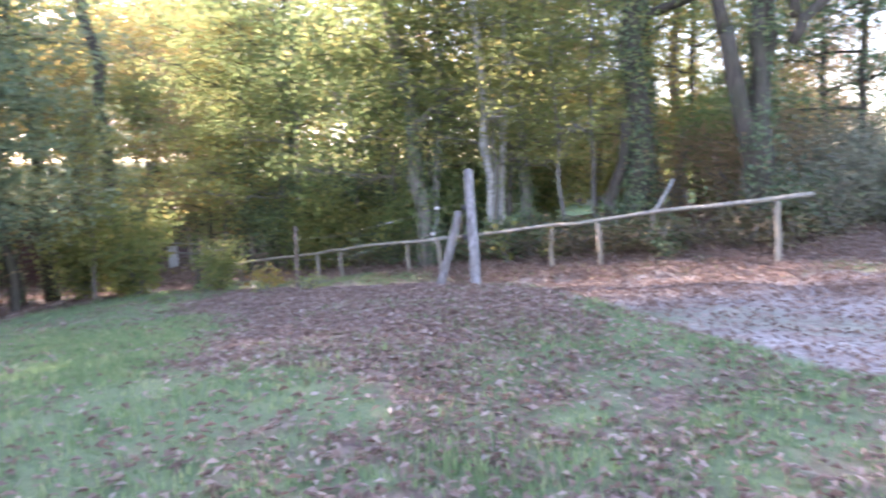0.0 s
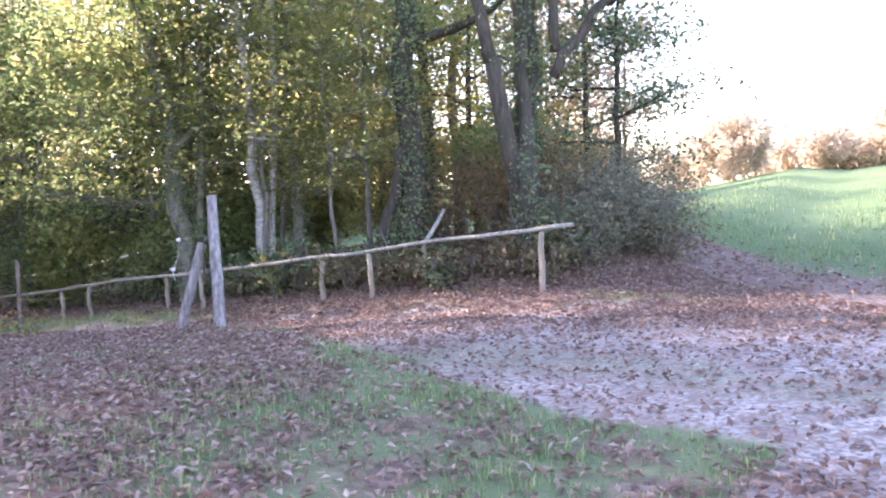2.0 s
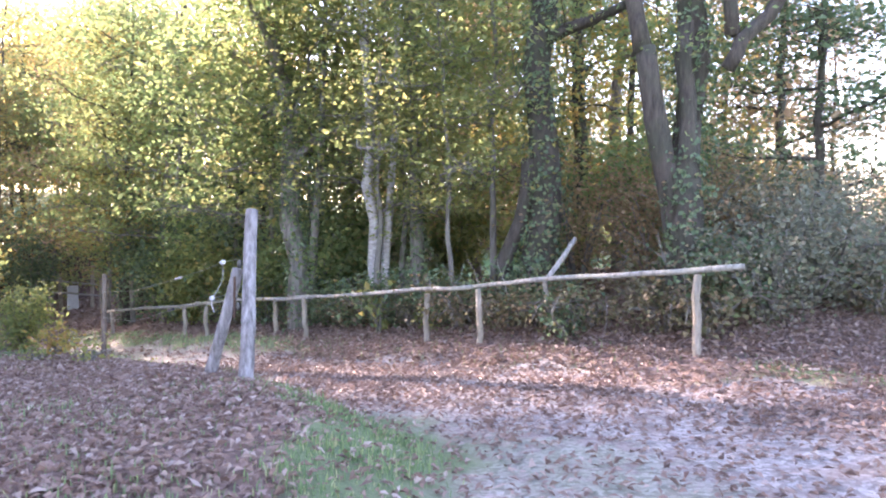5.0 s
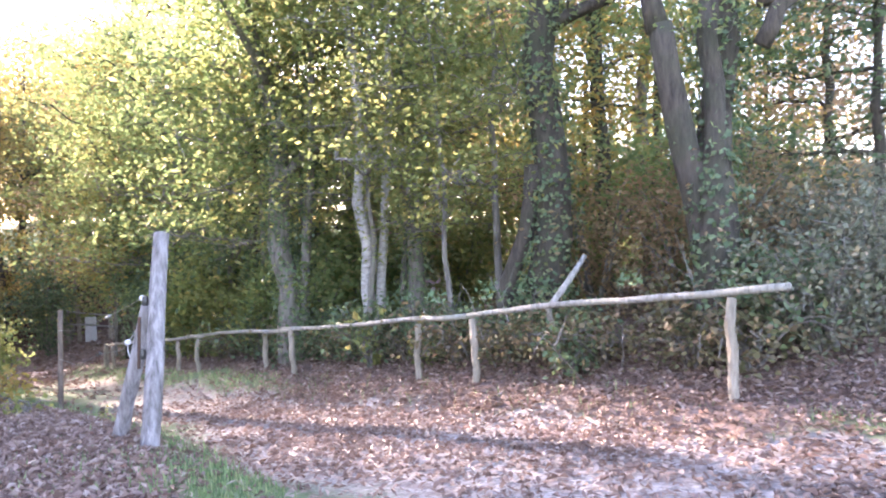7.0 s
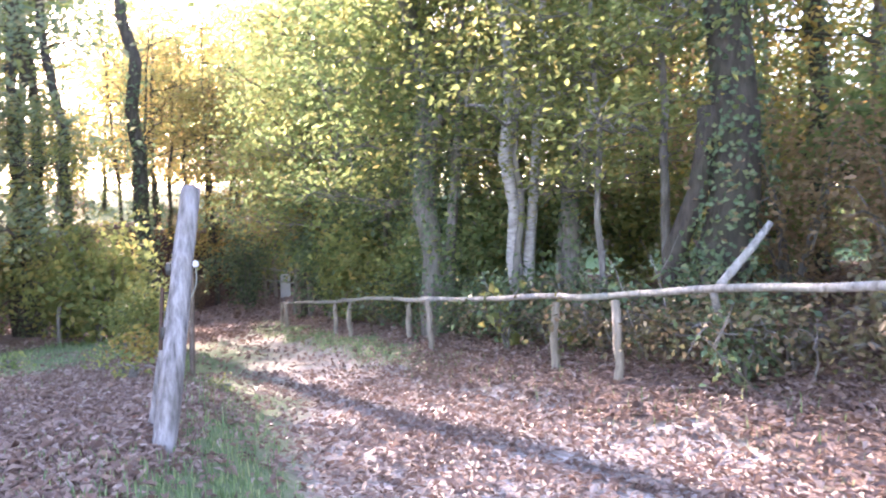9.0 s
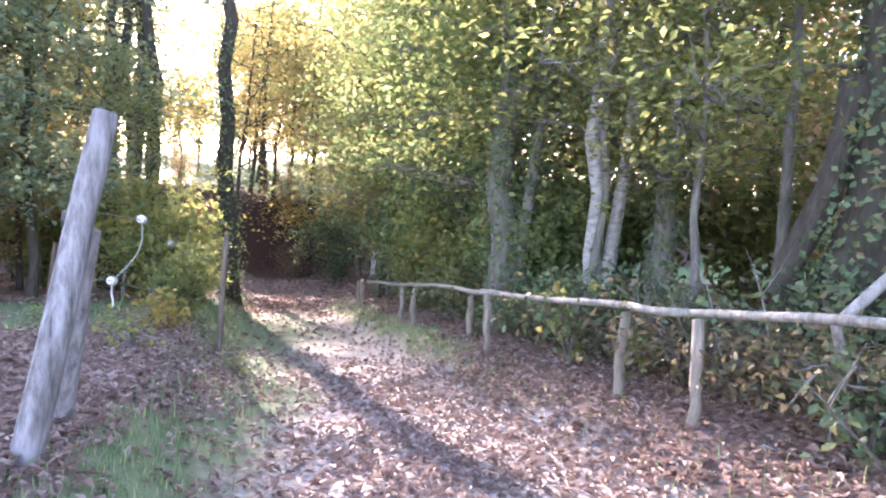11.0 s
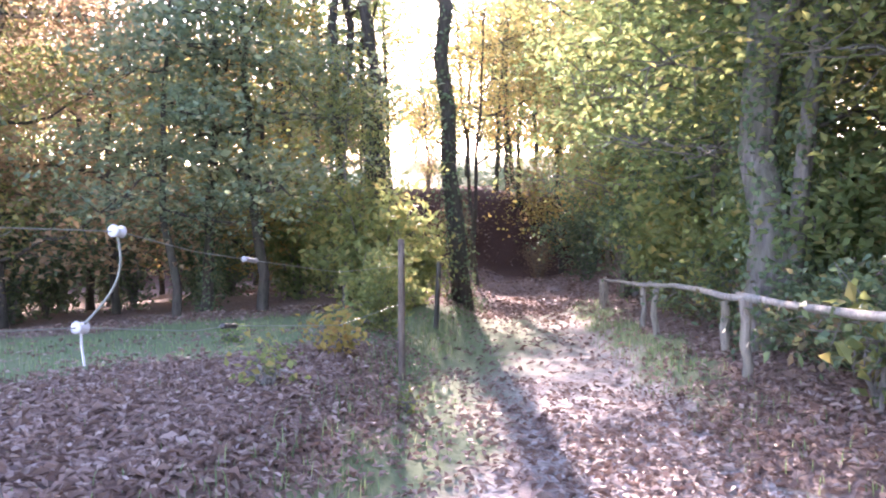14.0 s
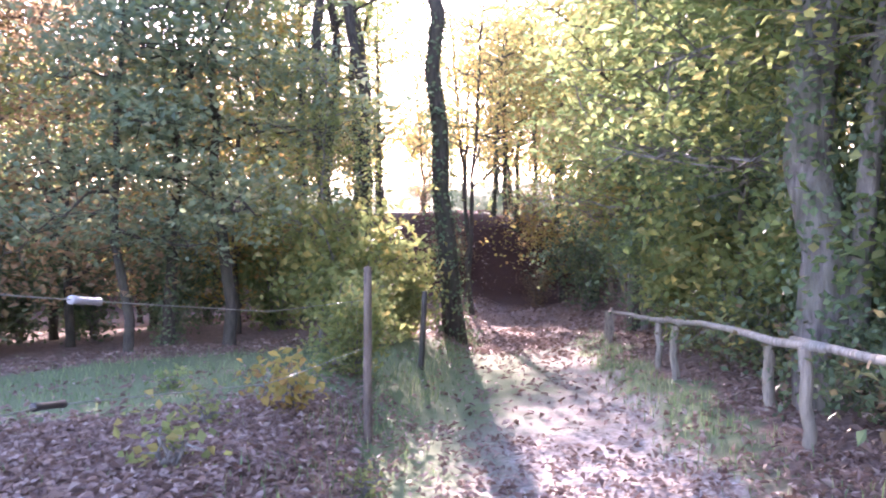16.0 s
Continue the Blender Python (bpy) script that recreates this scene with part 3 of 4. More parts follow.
# wispy trees with few leaves left, standing in the sunny gap down the track
wispy = tree("wispy_tree", 49, 11, 0.2, 0.4, 3.0, 1900, 0.15, BARK_DARK, LEAF_GOLD, "wispy dark-stemmed tree with sparse golden leaves", (0.3, 0.3), limbs=12, up=0.5)
wispy["group"] = "wispy trees in the sunny gap"
for k, (x, y, g) in enumerate(((-14.4, 27.0, 0.9), (-17.4, 25.8, 1.0), (-19.2, 31.6, 1.05), (-21.5, 36.5, 1.1), (-17.2, 36.8, 1.1), (-20.6, 27.8, 1.0), (-24.0, 33.5, 0.75))):
    (place if k == 0 else again)(wispy, x, y, 95 * k, g)
# tall trees with high leafy crowns, added to shade the gravel and the mound
crowned = tree("high_crowned_tree", 47, 13, 0.32, 0.54, 3.0, 6500, 0.15, BARK_DARK, LEAF_GREEN, "tall tree with a high dense green crown, added for its shade", (0.3, 0.2), limbs=11)
crowned["group"] = "high-crowned trees"
for k, (x, y, g) in enumerate(((-12.6, 20.4, 1.0), (-15.4, 21.6, 1.05), (-13.8, 19.6, 1.0), (-17.0, 24.6, 1.1), (-8.0, 27.8, 1.0))):
    (place if k == 0 else again)(crowned, x, y, 70 * k, g)
# tall trunks with high thin crowns down the track
tall = tree("tall_bare_tree", 28, 14, 0.36, 0.68, 2.2, 1700, 0.13, BARK_DARK, LEAF_GOLD, "tall ivy-grown trunk with a high thin crown", (-0.9, 0.2), limbs=8, ivy=0.45)
tall["group"] = "tall bare trunks down the track"
for k, (x, y, g) in enumerate(((-11.55, 19.75, 1.0), (-9.15, 21.2, 1.2), (-11.0, 20.5, 0.9), (-15.2, 23.4, 1.2), (-17.6, 35.2, 0.7), (-20.5, 34.6, 0.6), (-19.3, 34.8, 0.55), (-24.4, 31.2, 0.7))):
    (place if k == 0 else again)(tall, x, y, 47 * k, g)
# golden crowns standing on the far bank, below the height of the sun
golden = tree("bank_top_tree", 48, 11, 0.26, 0.3, 3.2, 3000, 0.2, BARK_DARK, LEAF_GOLD, "tall tree with thin golden brown crown on the far bank", (0.4, -0.3), limbs=11, spray=0.8)
golden["group"] = "golden trees on the far bank"
for k in range(10):
    a, d = radians(19 + 4.3 * k), 40 + 1.6 * ((k * 3) % 4)
    (place if k == 0 else again)(golden, 2.5 - d * math.sin(a), 8 + d * math.cos(a), 83 * k, (0.35 if k in (5, 6, 7) else 0.55 if k > 4 else 1.0) + 0.08 * ((k * 7) % 4))
willow = tree("drooping_tree", 27, 7.0, 0.2, 0.34, 2.4, 6000, 0.15, BARK_DARK, LEAF_DROOP, "leafy grey-green tree with drooping branches", (0.3, -0.2), limbs=11, spray=0.5, up=-0.25)
willow["group"] = "drooping trees beside the lower meadow"
for k, (x, y, g) in enumerate(((-9.6, 16.3, 1.1), (-9.4, 14.6, 0.8))):
    (place if k == 0 else again)(willow, x, y, 50 * k, g)
rng = np.random.default_rng(5)


def scatter(count, box, keep, gap, mixture, sizes, taken):
    """Random, well spaced places for trees of the wood."""
    made = 0
    for _ in range(4000):
        if made >= count:
            break
        x, y = rng.uniform(box[0], box[1]), rng.uniform(box[2], box[3])
        if not keep(x, y) or any((x - a) ** 2 + (y - b) ** 2 < gap * gap for a, b in taken):
            continue
        taken.append((x, y))
        again(kinds[int(rng.choice(5, p=mixture))], x, y, rng.uniform(0, 360), rng.uniform(*sizes))
        made += 1


taken = [(-0.28, 16.1), (1.14, 15.8), (3.65, 13.62), (4.9, 12.05), (7.5, 12.8), (1.75, 15.9), (6.74, 20.6), (-1.6, 18.8), (-2.9, 20.6), (5.2, 16.2), (8.2, 15.9), (-4.4, 22.6), (-8.4, 14.6), (-9.6, 12.2), (-9.2, 16.8), (-11.5, 15.4), (-10.2, 9.4)]


def sun_lane(x, y):
    """The lane along the track by which the low sun reaches it."""
    return 5.9 < 0.65 * x + 0.76 * y < 12.0


def right_wood(x, y):
    s, c, d = along(x, y)
    return 13.4 < c - d < (18.5 if s < 15 else 15.6) and x < 0.62 * y + 0.3 and -2 < s < 13


def left_wood(x, y):
    s, c, d = along(x, y)
    return c - d < 5.8 and x < -9.8 and (-0.77 * x + 0.64 * y) < 34 and y > 1 and not sun_lane(x, y)


def left_edge(x, y):
    s, c, d = along(x, y)
    return 3.0 < c - d < 7.0 and s > 18 and (-0.77 * x + 0.64 * y) < 34 and not sun_lane(x, y)


scatter(10, (-14, 16, 14, 40), right_wood, 2.3, [0.27, 0.27, 0.2, 0.16, 0.1], (0.7, 1.1), taken)
# the part at low y stands out of view, added to shade the start
scatter(36, (-34, -9, 2, 34), left_wood, 2.1, [0.27, 0.2, 0.13, 0.27, 0.13], (0.75, 1.15), taken)
scatter(8, (-24, -6, 16, 34), left_edge, 1.6, [0.3, 0.35, 0.2, 0.1, 0.05], (0.5, 0.8), taken)
edge_tree = tree("bank_tree", 29, 9, 0.22, 0.2, 2.6, 5000, 0.19, BARK_DARK, LEAF_DULL, "dull leafy tree growing on top of the bank", (0.4, 0.3), limbs=11, up=0.35)
edge_tree["group"] = "trees on top of the bank"
for k, (x, y, g) in enumerate(((-18.6, 39.2, 0.7), (-29.2, 33.4, 0.7), (-20.6, 42.6, 0.9), (-15.6, 40.4, 0.9), (-28.6, 31.2, 0.95), (-33.5, 33, 1.0), (-17.5, 46.5, 1.0), (-23.4, 49, 0.9), (-31.5, 47, 0.7))):
    (place if k == 0 else again)(edge_tree, x, y, 61 * k, g)
for x, y, k, g in ((-11.2, 33.8, 2, 1.25), (-14.2, 34.8, 1, 1.2), (-16.6, 34.4, 2, 1.1), (-8.2, 33.0, 2, 1.2), (-6.6, 25.6, 2, 0.95), (-8.6, 29.2, 1, 0.95), (-4.6, 23.8, 2, 0.85), (-11.4, 12.4, 3, 0.9), (-13.0, 14.8, 3, 0.95), (-14.2, 12.6, 0, 0.9), (-11.4, 9.4, 1, 0.8), (9.6, 21.2, 2, 0.8), (11.2, 23.6, 3, 0.8), (5.6, 22.2, 2, 0.9), (8.6, 24.2, 1, 0.9), (12.4, 21.4, 3, 0.7), (3.4, 24, 2, 0.9), (-7.4, 26.4, 0, 0.9), (-8.9, 28.4, 3, 0.95), (-10.6, 34.0, 0, 0.7), (-14.0, 36.8, 0, 0.85), (-22, 46.5, 3, 0.8), (-32, 30, 0, 0.9), (-12, 42, 1, 1.0)):
    again(kinds[k], x, y, 40 * k + x * 9, g)

# ---- shrubs and climbers ----
bramble = shrub("bramble_bush", 31, 0.7, 0.75, 1000, 0.08, LEAF_DARK, "low dark green bramble behind the fence", droop=0.4)
dry = shrub("dry_bramble", 39, 0.5, 0.75, 650, 0.07, LEAF_DULL, "low brown withered bramble with dead leaves", stems=14, droop=0.4)
hazel = shrub("hazel_bush", 32, 2.6, 1.2, 2500, 0.135, LEAF_GREEN, "leafy green hazel bush under the trees", stems=12)
lime_bush = shrub("yellow_green_bush", 33, 2.2, 1.0, 2200, 0.125, LEAF_LIME, "sunlit yellow-green bush beside the track", stems=12)
dusty = shrub("dusty_hedge_bush", 34, 1.5, 1.2, 2700, 0.07, LEAF_GREY, "greyish twiggy hedge bush at the end of the fence", stems=26)
holly = shrub("dark_holly_bush", 35, 3.2, 1.3, 3000, 0.12, LEAF_DARK, "dense dark evergreen bush, also added to darken the wood", stems=14)
brush = shrub("rusty_undergrowth", 36, 1.8, 1.1, 2200, 0.07, LEAF_RUST, "thin brown undergrowth with dry leaves", stems=14)
shrub_places = {
    bramble: [(2.4, 14.1), (1.3, 14.9), (0.6, 15.6), (5.6, 11.6), (-0.4, 17.0), (3.4, 13.4), (0.2, 16.4), (-1.2, 17.9), (2.2, 14.9), (6.4, 12.0)],
    dry: [(3.55, 12.4), (3.5, 12.2), (2.9, 12.8), (2.3, 13.6), (1.5, 14.4), (0.9, 15.0), (4.6, 11.2), (5.2, 11.2), (-1.6, 18.4), (-2.2, 18.9), (3.3, 13.2), (5.0, 12.0), (0.3, 15.9), (-0.6, 16.9), (3.9, 12.0), (7.6, 11.6), (-10.6, 11.6)],
    hazel: [(0.1, 17.2), (-3.0, 19.9), (-4.6, 21.4), (6.0, 15.4), (-1.0, 17.4), (1.0, 18.2), (-13, 11), (-12.6, 19.0)],
    lime_bush: [(-1.55, 17.75), (-2.6, 18.75), (-3.6, 19.9), (-7.2, 17.2), (-8.6, 19.3), (-9.0, 18.2), (4.6, 17.6), (2.6, 18.6), (0.4, 19.5), (7.2, 16.4), (-3.6, 20.6)],
    dusty: [(5.9, 11.2), (6.6, 11.7), (7.4, 12.2), (6.9, 12.7), (8.0, 12.8)],
    # bushes beyond x = -13 are added to darken the hollow below the trees
    holly: [(-0.9, 18.3), (-2.0, 19.6), (-3.8, 21.2), (-5.2, 23.0), (-13.5, 17.0), (-15, 14.0), (-12.0, 36.5), (-12.6, 30.6), (-14.2, 15.6), (-13.6, 13.0), (-14.0, 10.4), (-16, 18), (-15.5, 11), (-17.5, 15), (-13.0, 8.6), (-18, 20), (-14.5, 21.0), (-17, 12), (-20, 17), (-20, 23)],
    brush: [(-17.2, 33.6), (-20.2, 31.6), (-22.6, 29.6), (-18.8, 35.2), (-15.2, 36.6), (-23.6, 33.2), (5.2, 13.2), (6.2, 13.8), (7.2, 14.6), (5.6, 12.6), (8.4, 14.6), (4.4, 14.4), (9.4, 16.2), (7.6, 17.2), (9.0, 19.0), (-12.0, 10.5)],
}
for ob, spots in shrub_places.items():
    for k, (x, y) in enumerate(spots):
        g = (0.85, 1.1, 0.95, 1.2)[k % 4]
        x, y = clear_of_fence(x, y, 0.6 if ob in (bramble, dry) else 0.8 if ob is lime_bush and -4 < x < -1 else 0.9 if ob is not dusty else 0.5)
        (place if k == 0 else again)(ob, x, y, 77 * k, g)
    ob["group"] = ob.name + " in the undergrowth"
again(lime_bush, -4.75, 15.35, 20, 0.58)
again(lime_bush, -8.0, 18.7, 140, 0.55)
place(shrub("yellow_seedling", 37, 0.4, 0.25, 170, 0.085, LEAF_LIME, "small bright yellow seedling by the fence", stems=5), 2.14, 14.15)
place(shrub("fern_clump", 45, 0.75, 0.45, 420, 0.08, LEAF_DARK, "dark leafy clump round a broken branch", stems=10), 3.72, 12.14)
place(shrub("orange_seedling", 38, 0.5, 0.3, 220, 0.09, LEAF_GOLD, "yellow and orange young shrub by the gate post", stems=6), -3.3, 13.6)

place(shrub("broad_leaved_vine", 42, 1.0, 0.3, 60, 0.16, LEAF_LIME, "climbing vine with broad pale green leaves by the fence", stems=5), 1.25, 14.6)
weed = shrub("yellowing_weed", 43, 0.2, 0.2, 90, 0.06, LEAF_LIME, "small yellowing weed growing through fallen leaves", stems=6)
tuft = shrub("green_weed_clump", 44, 0.18, 0.2, 120, 0.07, LEAF_GREEN, "low green weed clump in the grass", stems=6)
for ob, spots in ((weed, [(-3.23, 12.9), (-2.2, 12.2), (-1.9, 13.3)]), (tuft, [(-5.3, 13.5), (-5.0, 15.2), (-4.2, 14.4)])):
    for k, (x, y) in enumerate(spots):
        (place if k == 0 else again)(ob, x, y, 50 * k, (1.0, 1.3, 0.8)[k % 3])
    ob["category"] = "weed"

# ---- the post-and-rail fence ----
fence = thing("wooden_fence", (0, 0, 0), "weathered post-and-rail fence of round timber along the track", "fence")
fr = np.random.default_rng(8)
POSTS = [(4.85, 10.53, 0.97), (2.71, 12.68, 0.68), (2.01, 13.54, 0.56), (-0.08, 15.65, 0.33), (-0.8, 16.75, 0.19), (-2.56, 18.35, -0.04), (-3.3, 19.25, -0.14), (-6.25, 22.5, -0.56), (-6.8, 23.2, -0.62), (-7.0, 23.7, -0.66)]
for x, y, z in POSTS:
    g = ground_z(x, y)
    hgt = z - g
    p = np.stack([x + fr.normal(0, 0.012, 6), y + fr.normal(0, 0.012, 6), np.linspace(g - 0.25, z - 0.01, 6)], -1)
    v, f = tube(p, 0.045 * np.array([1.0, 1.02, 1.0, 0.98, 0.96, 0.9]), 10, fr, 0.05)
    part_np("post", v, f, POST_WOOD, fence, smooth=True)
RAILS = [((5.2, 10.22, 1.06), (2.3, 13.1, 0.66)), ((2.62, 12.75, 0.70), (-0.3, 15.95, 0.33)), ((0.1, 15.45, 0.37), (-2.9, 18.75, -0.04)), ((-2.4, 18.2, 0.02), (-6.4, 22.7, -0.55)), ((-6.0, 22.2, -0.5), (-7.1, 23.8, -0.63))]
for a, b in RAILS:
    p = wander(fr, a, b, 12, 0.012)
    v, f = tube(p, np.full(12, 0.034) * np.linspace(1.0, 0.85, 12), 9, fr, 0.07, squash=0.75)
    part_np("rail", v, f, RAIL_WOOD, fence, smooth=True)

# ---- gate post with its brace ----
gate_post = thing("gate_post", (0.4, 9.43, ground_z(0.4, 9.43)), "leaning weathered grey timber gate post with a brace", "post")
gp = np.random.default_rng(9)
h = np.linspace(-0.3, 1, 14)
p = np.stack([0.006 * np.sin(h * 6), 0.35 * h, 1.53 * h], -1)
v, f = tube(p, 0.068 * (1 - 0.17 * np.clip(h, 0, 1)), 12, gp, 0.055)
upright = part_np("upright", v, f, TIMBER, gate_post, smooth=True)
bz = ground_z(-0.07, 9.88) - ground_z(0.4, 9.43)
p = wander(gp, (-0.5, 0.53, bz - 0.15), (-0.15, 0.4, 0.98), 9, 0.006)
v, f = tube(p, np.linspace(0.06, 0.05, 9), 10, gp, 0.06)
part_np("brace", v, f, TIMBER, gate_post, "slanting round timber brace", smooth=True)
for zz, yy in ((0.62, 0.2), (1.0, 0.27)):
    v, f = tube(np.array([[-0.1, yy - 0.03, zz], [-0.1, yy - 0.03, zz + 0.03], [-0.1, yy - 0.03, zz + 0.07]]), [0.022, 0.026, 0.02], 8)
    part_np("ring_insulator", v, f, BLACK_PLASTIC, upright, "black plastic ring insulator")
v, f = tube(np.array([[-0.14, 0.18, 0.55], [-0.14, 0.2, 0.75], [-0.14, 0.22, 0.92]]), [0.012, 0.012, 0.012], 6)
part_np("hinge_rod", v, f, IRON, upright, "rusty iron hinge rod")

# ---- posts on the far side of the gate ----
for k, (x, y, top_z, r, lab) in enumerate(((-2.85, 14.05, 0.86, 0.036, "thin brown wooden gate post among yellow leaves"), (-5.9, 17.3, 0.25, 0.04, "dark slanting stake beside the track"))):
    g = ground_z(x, y)
    stake = thing("fence_stake", (x, y, g), lab, "post")
    p = np.stack([np.linspace(0, 0.05 + 0.08 * k, 7), np.zeros(7), np.linspace(-0.25, top_z - g, 7)], -1)
    v, f = tube(p, np.linspace(r * 1.1, r * 0.9, 7), 9, gp, 0.06)
    part_np("shaft", v, f, BARK_DARK if k else STAKE_WOOD, stake, smooth=True)

# ---- electric gate strands with their insulated handles ----
strands = (("upper", [(0.3, 9.68, 1.22), (-0.05, 10.4, 1.16), (-0.45, 10.87, 1.04), (-0.81, 11.34, 0.95), (-1.8, 12.6, 0.72), (-2.82, 14.02, 0.6)]),
           ("lower", [(0.28, 9.62, 0.92), (-0.13, 10.28, 0.81), (-0.45, 10.85, 0.68), (-0.86, 11.23, 0.605), (-1.8, 12.6, 0.32), (-2.82, 14.02, 0.22)]))
for which, pts in strands:
    strand = thing("electric_gate_strand", pts[0], which + " electric fence strand hung across the gateway", "fence wire")
    q = np.array(pts) - np.array(pts[0])
    t = np.linspace(0, 5, 40)
    line = np.stack([np.interp(t, range(6), q[:, k]) for k in range(3)], -1)
    v, f = tube(line, np.full(40, 0.0025), 5)
    part_np("wire", v, f, WIRE, strand)
    for idx, mat, lab in ((1, WHITE_PLASTIC, "white plastic insulator"), (3, HANDLE_GREY if which == "upper" else BLACK_PLASTIC, "tubular plastic gate handle")):
        d = q[idx + 1] - q[idx - 1]
        d = d / np.linalg.norm(d)
        half = 0.024 if idx == 1 else 0.08
        t2 = np.array([-1, -0.97, -0.6, 0.6, 0.9, 1.0])[:, None]
        r2 = np.array([0.018, 0.03, 0.026, 0.024, 0.03, 0.012]) * (0.8 if idx == 1 else 0.52)
        v, f = tube(q[idx] + d * t2 * half, r2, 12)
        part_np("insulator" if idx == 1 else "handle", v, f, mat, strand, lab, smooth=True)
cord = thing("jumper_cord", (-0.05, 10.4, 1.14), "pale cord hanging in a bow between two insulators", "cord")
t = np.linspace(0, 1, 20)
v, f = tube(np.stack([-0.08 * t + 0.03 * np.sin(t * np.pi), -0.12 * t + 0.05 * np.sin(t * np.pi), -0.33 * t], -1), np.full(20, 0.005), 5)
part_np("cable", v, f, WIRE, cord)
v, f = tube(np.array([[-0.08, -0.12, -0.33], [-0.08, -0.12, -0.4], [-0.06, -0.12, -0.47]]), [0.005, 0.005, 0.005], 5)
part_np("loose_end", v, f, WHITE_PLASTIC, cord)

# ---- bare twigs in the undergrowth behind the fence ----
tw = np.random.default_rng(15)
for k in range(26):
    sx = tw.uniform(3.8, 13.5)
    cx = float(np.interp(sx, [4, 8, 12, 16], [10.85, 10.9, 11.25, 11.25])) + tw.uniform(0.25, 1.0)
    x, y = (cx - sx) * 0.7071, (cx + sx) * 0.7071
    stick = thing("bare_twig", (x, y, ground_z(x, y)), "thin bare dead twig in the undergrowth", "twig", "bare twigs behind the fence")
    tip = (tw.normal(0, 0.3), tw.normal(0, 0.3), tw.uniform(0.35, 1.1))
    v, f = tube(wander(tw, (0, 0, -0.03), tip, 7, 0.02), np.linspace(0.011, 0.003, 7), 5)
    part_np("stalk", v, f, RAIL_WOOD if k % 3 == 0 else BARK_GREY, stick)
    for m in range(2):
        t0 = tw.uniform(0.4, 0.8)
        root = np.array(tip) * t0
        v, f = tube(wander(tw, root, root + tw.normal(0, 0.16, 3) + np.array([0, 0, 0.12]), 5, 0.01), np.linspace(0.006, 0.002, 5), 4)
        part_np("side_shoot", v, f, BARK_GREY, stick)

# ---- dead branch leaning by the fence ----
dead = thing("dead_branch", (3.5, 11.98, ground_z(3.5, 11.98)), "pale broken branch leaning in the undergrowth", "branch")
dz = ground_z(3.5, 11.98)
bend = np.array([[0.3, 0.85, -0.1], [0.12, 0.55, 0.3], [0.0, 0.2, 0.8 - dz], [0.14, 0.26, 0.95 - dz], [0.3, 0.4, 1.13 - dz], [0.47, 0.53, 1.34 - dz]])
v, f = tube(bend, [0.03, 0.03, 0.033, 0.034, 0.032, 0.026], 8, gp, 0.08)
part_np("wood", v, f, RAIL_WOOD, dead, smooth=True)

# ---- at the end of the track: bin, boards, slab ----
def box(bm, x0, x1, y0, y1, z0, z1, taper=0.0):
    vs = [bm.verts.new((x * (1 - taper * (z == z0)), y * (1 - taper * (z == z0)), z)) for z in (z0, z1) for x, y in ((x0, y0), (x1, y0), (x1, y1), (x0, y1))]
    for q in ((0, 3, 2, 1), (4, 5, 6, 7), (0, 1, 5, 4), (1, 2, 6, 5), (2, 3, 7, 6), (3, 0, 4, 7)):
        bm.faces.new([vs[k] for k in q])
    bmesh.ops.bevel(bm, geom=bm.edges[:], offset=0.012, segments=1, affect="EDGES")
    return bm


bx, by = -13.9, 32.7
bin_ob = thing("wheeled_bin", (bx, by, ground_z(bx, by)), "dark green wheeled refuse bin at the end of the track", "bin")
part("body", box(bmesh.new(), -0.3, 0.3, -0.33, 0.33, 0.06, 0.95, 0.15), GREEN_PLASTIC, bin_ob)
part("lid", box(bmesh.new(), -0.33, 0.33, -0.37, 0.36, 0.955, 1.06), GREEN_PLASTIC, bin_ob)
for side in (-0.27, 0.27):
    v, f = tube(np.array([[side - 0.03, 0.3, 0.1], [side, 0.3, 0.1], [side + 0.03, 0.3, 0.1]]), [0.1, 0.1, 0.1], 12)
    wheel = part_np("wheel", v, f, BLACK_PLASTIC, bin_ob)
    v, f = tube(np.array([[side - 0.036, 0.3, 0.1], [side, 0.3, 0.1], [side + 0.036, 0.3, 0.1]]), [0.03, 0.035, 0.03], 8)
    part_np("hub", v, f, IRON, wheel)
bin_ob.rotation_euler = (0, 0, radians(35))
for k, (x, y, tall, wide, mat, nm, lab) in enumerate(((-12.9, 32.5, 1.35, 0.16, POST_WOOD, "board_post", "pale wooden gate board beside the bin"), (-12.5, 32.6, 1.45, 0.16, POST_WOOD, "board_post", "pale wooden gate board beside the bin"), (-11.9, 32.3, 0.95, 0.4, CONCRETE, "stone_slab", "pale upright stone slab under the trees"), (-11.2, 32.4, 1.7, 0.14, POST_WOOD, "board_post", "pale wooden gate board beside the bin"), (-10.5, 31.5, 1.2, 0.13, POST_WOOD, "board_post", "pale wooden gate board beside the bin"))):
    ob = part(nm, box(bmesh.new(), -wide / 2, wide / 2, -0.05, 0.05, -0.15, tall, 0.0), mat)
    ob.matrix_basis = pose(x, y, ground_z(x, y), 0, 2.0 * (k - 2), 30)
    tagged(ob, lab, "post" if "post" in nm else "slab")
rail2 = thing("gate_rails", (-10.2, 31.0, ground_z(-10.2, 31.0)), "two thin wooden rails between gate boards", "fence")
for zz in (0.55, 1.0):
    v, f = tube(wander(gp, (0.3, 0, zz - 0.1), (-3.2, 1.7, zz + 0.05), 8, 0.01), np.full(8, 0.035), 7, gp, 0.05)
    part_np("rail", v, f, RAIL_WOOD, rail2)

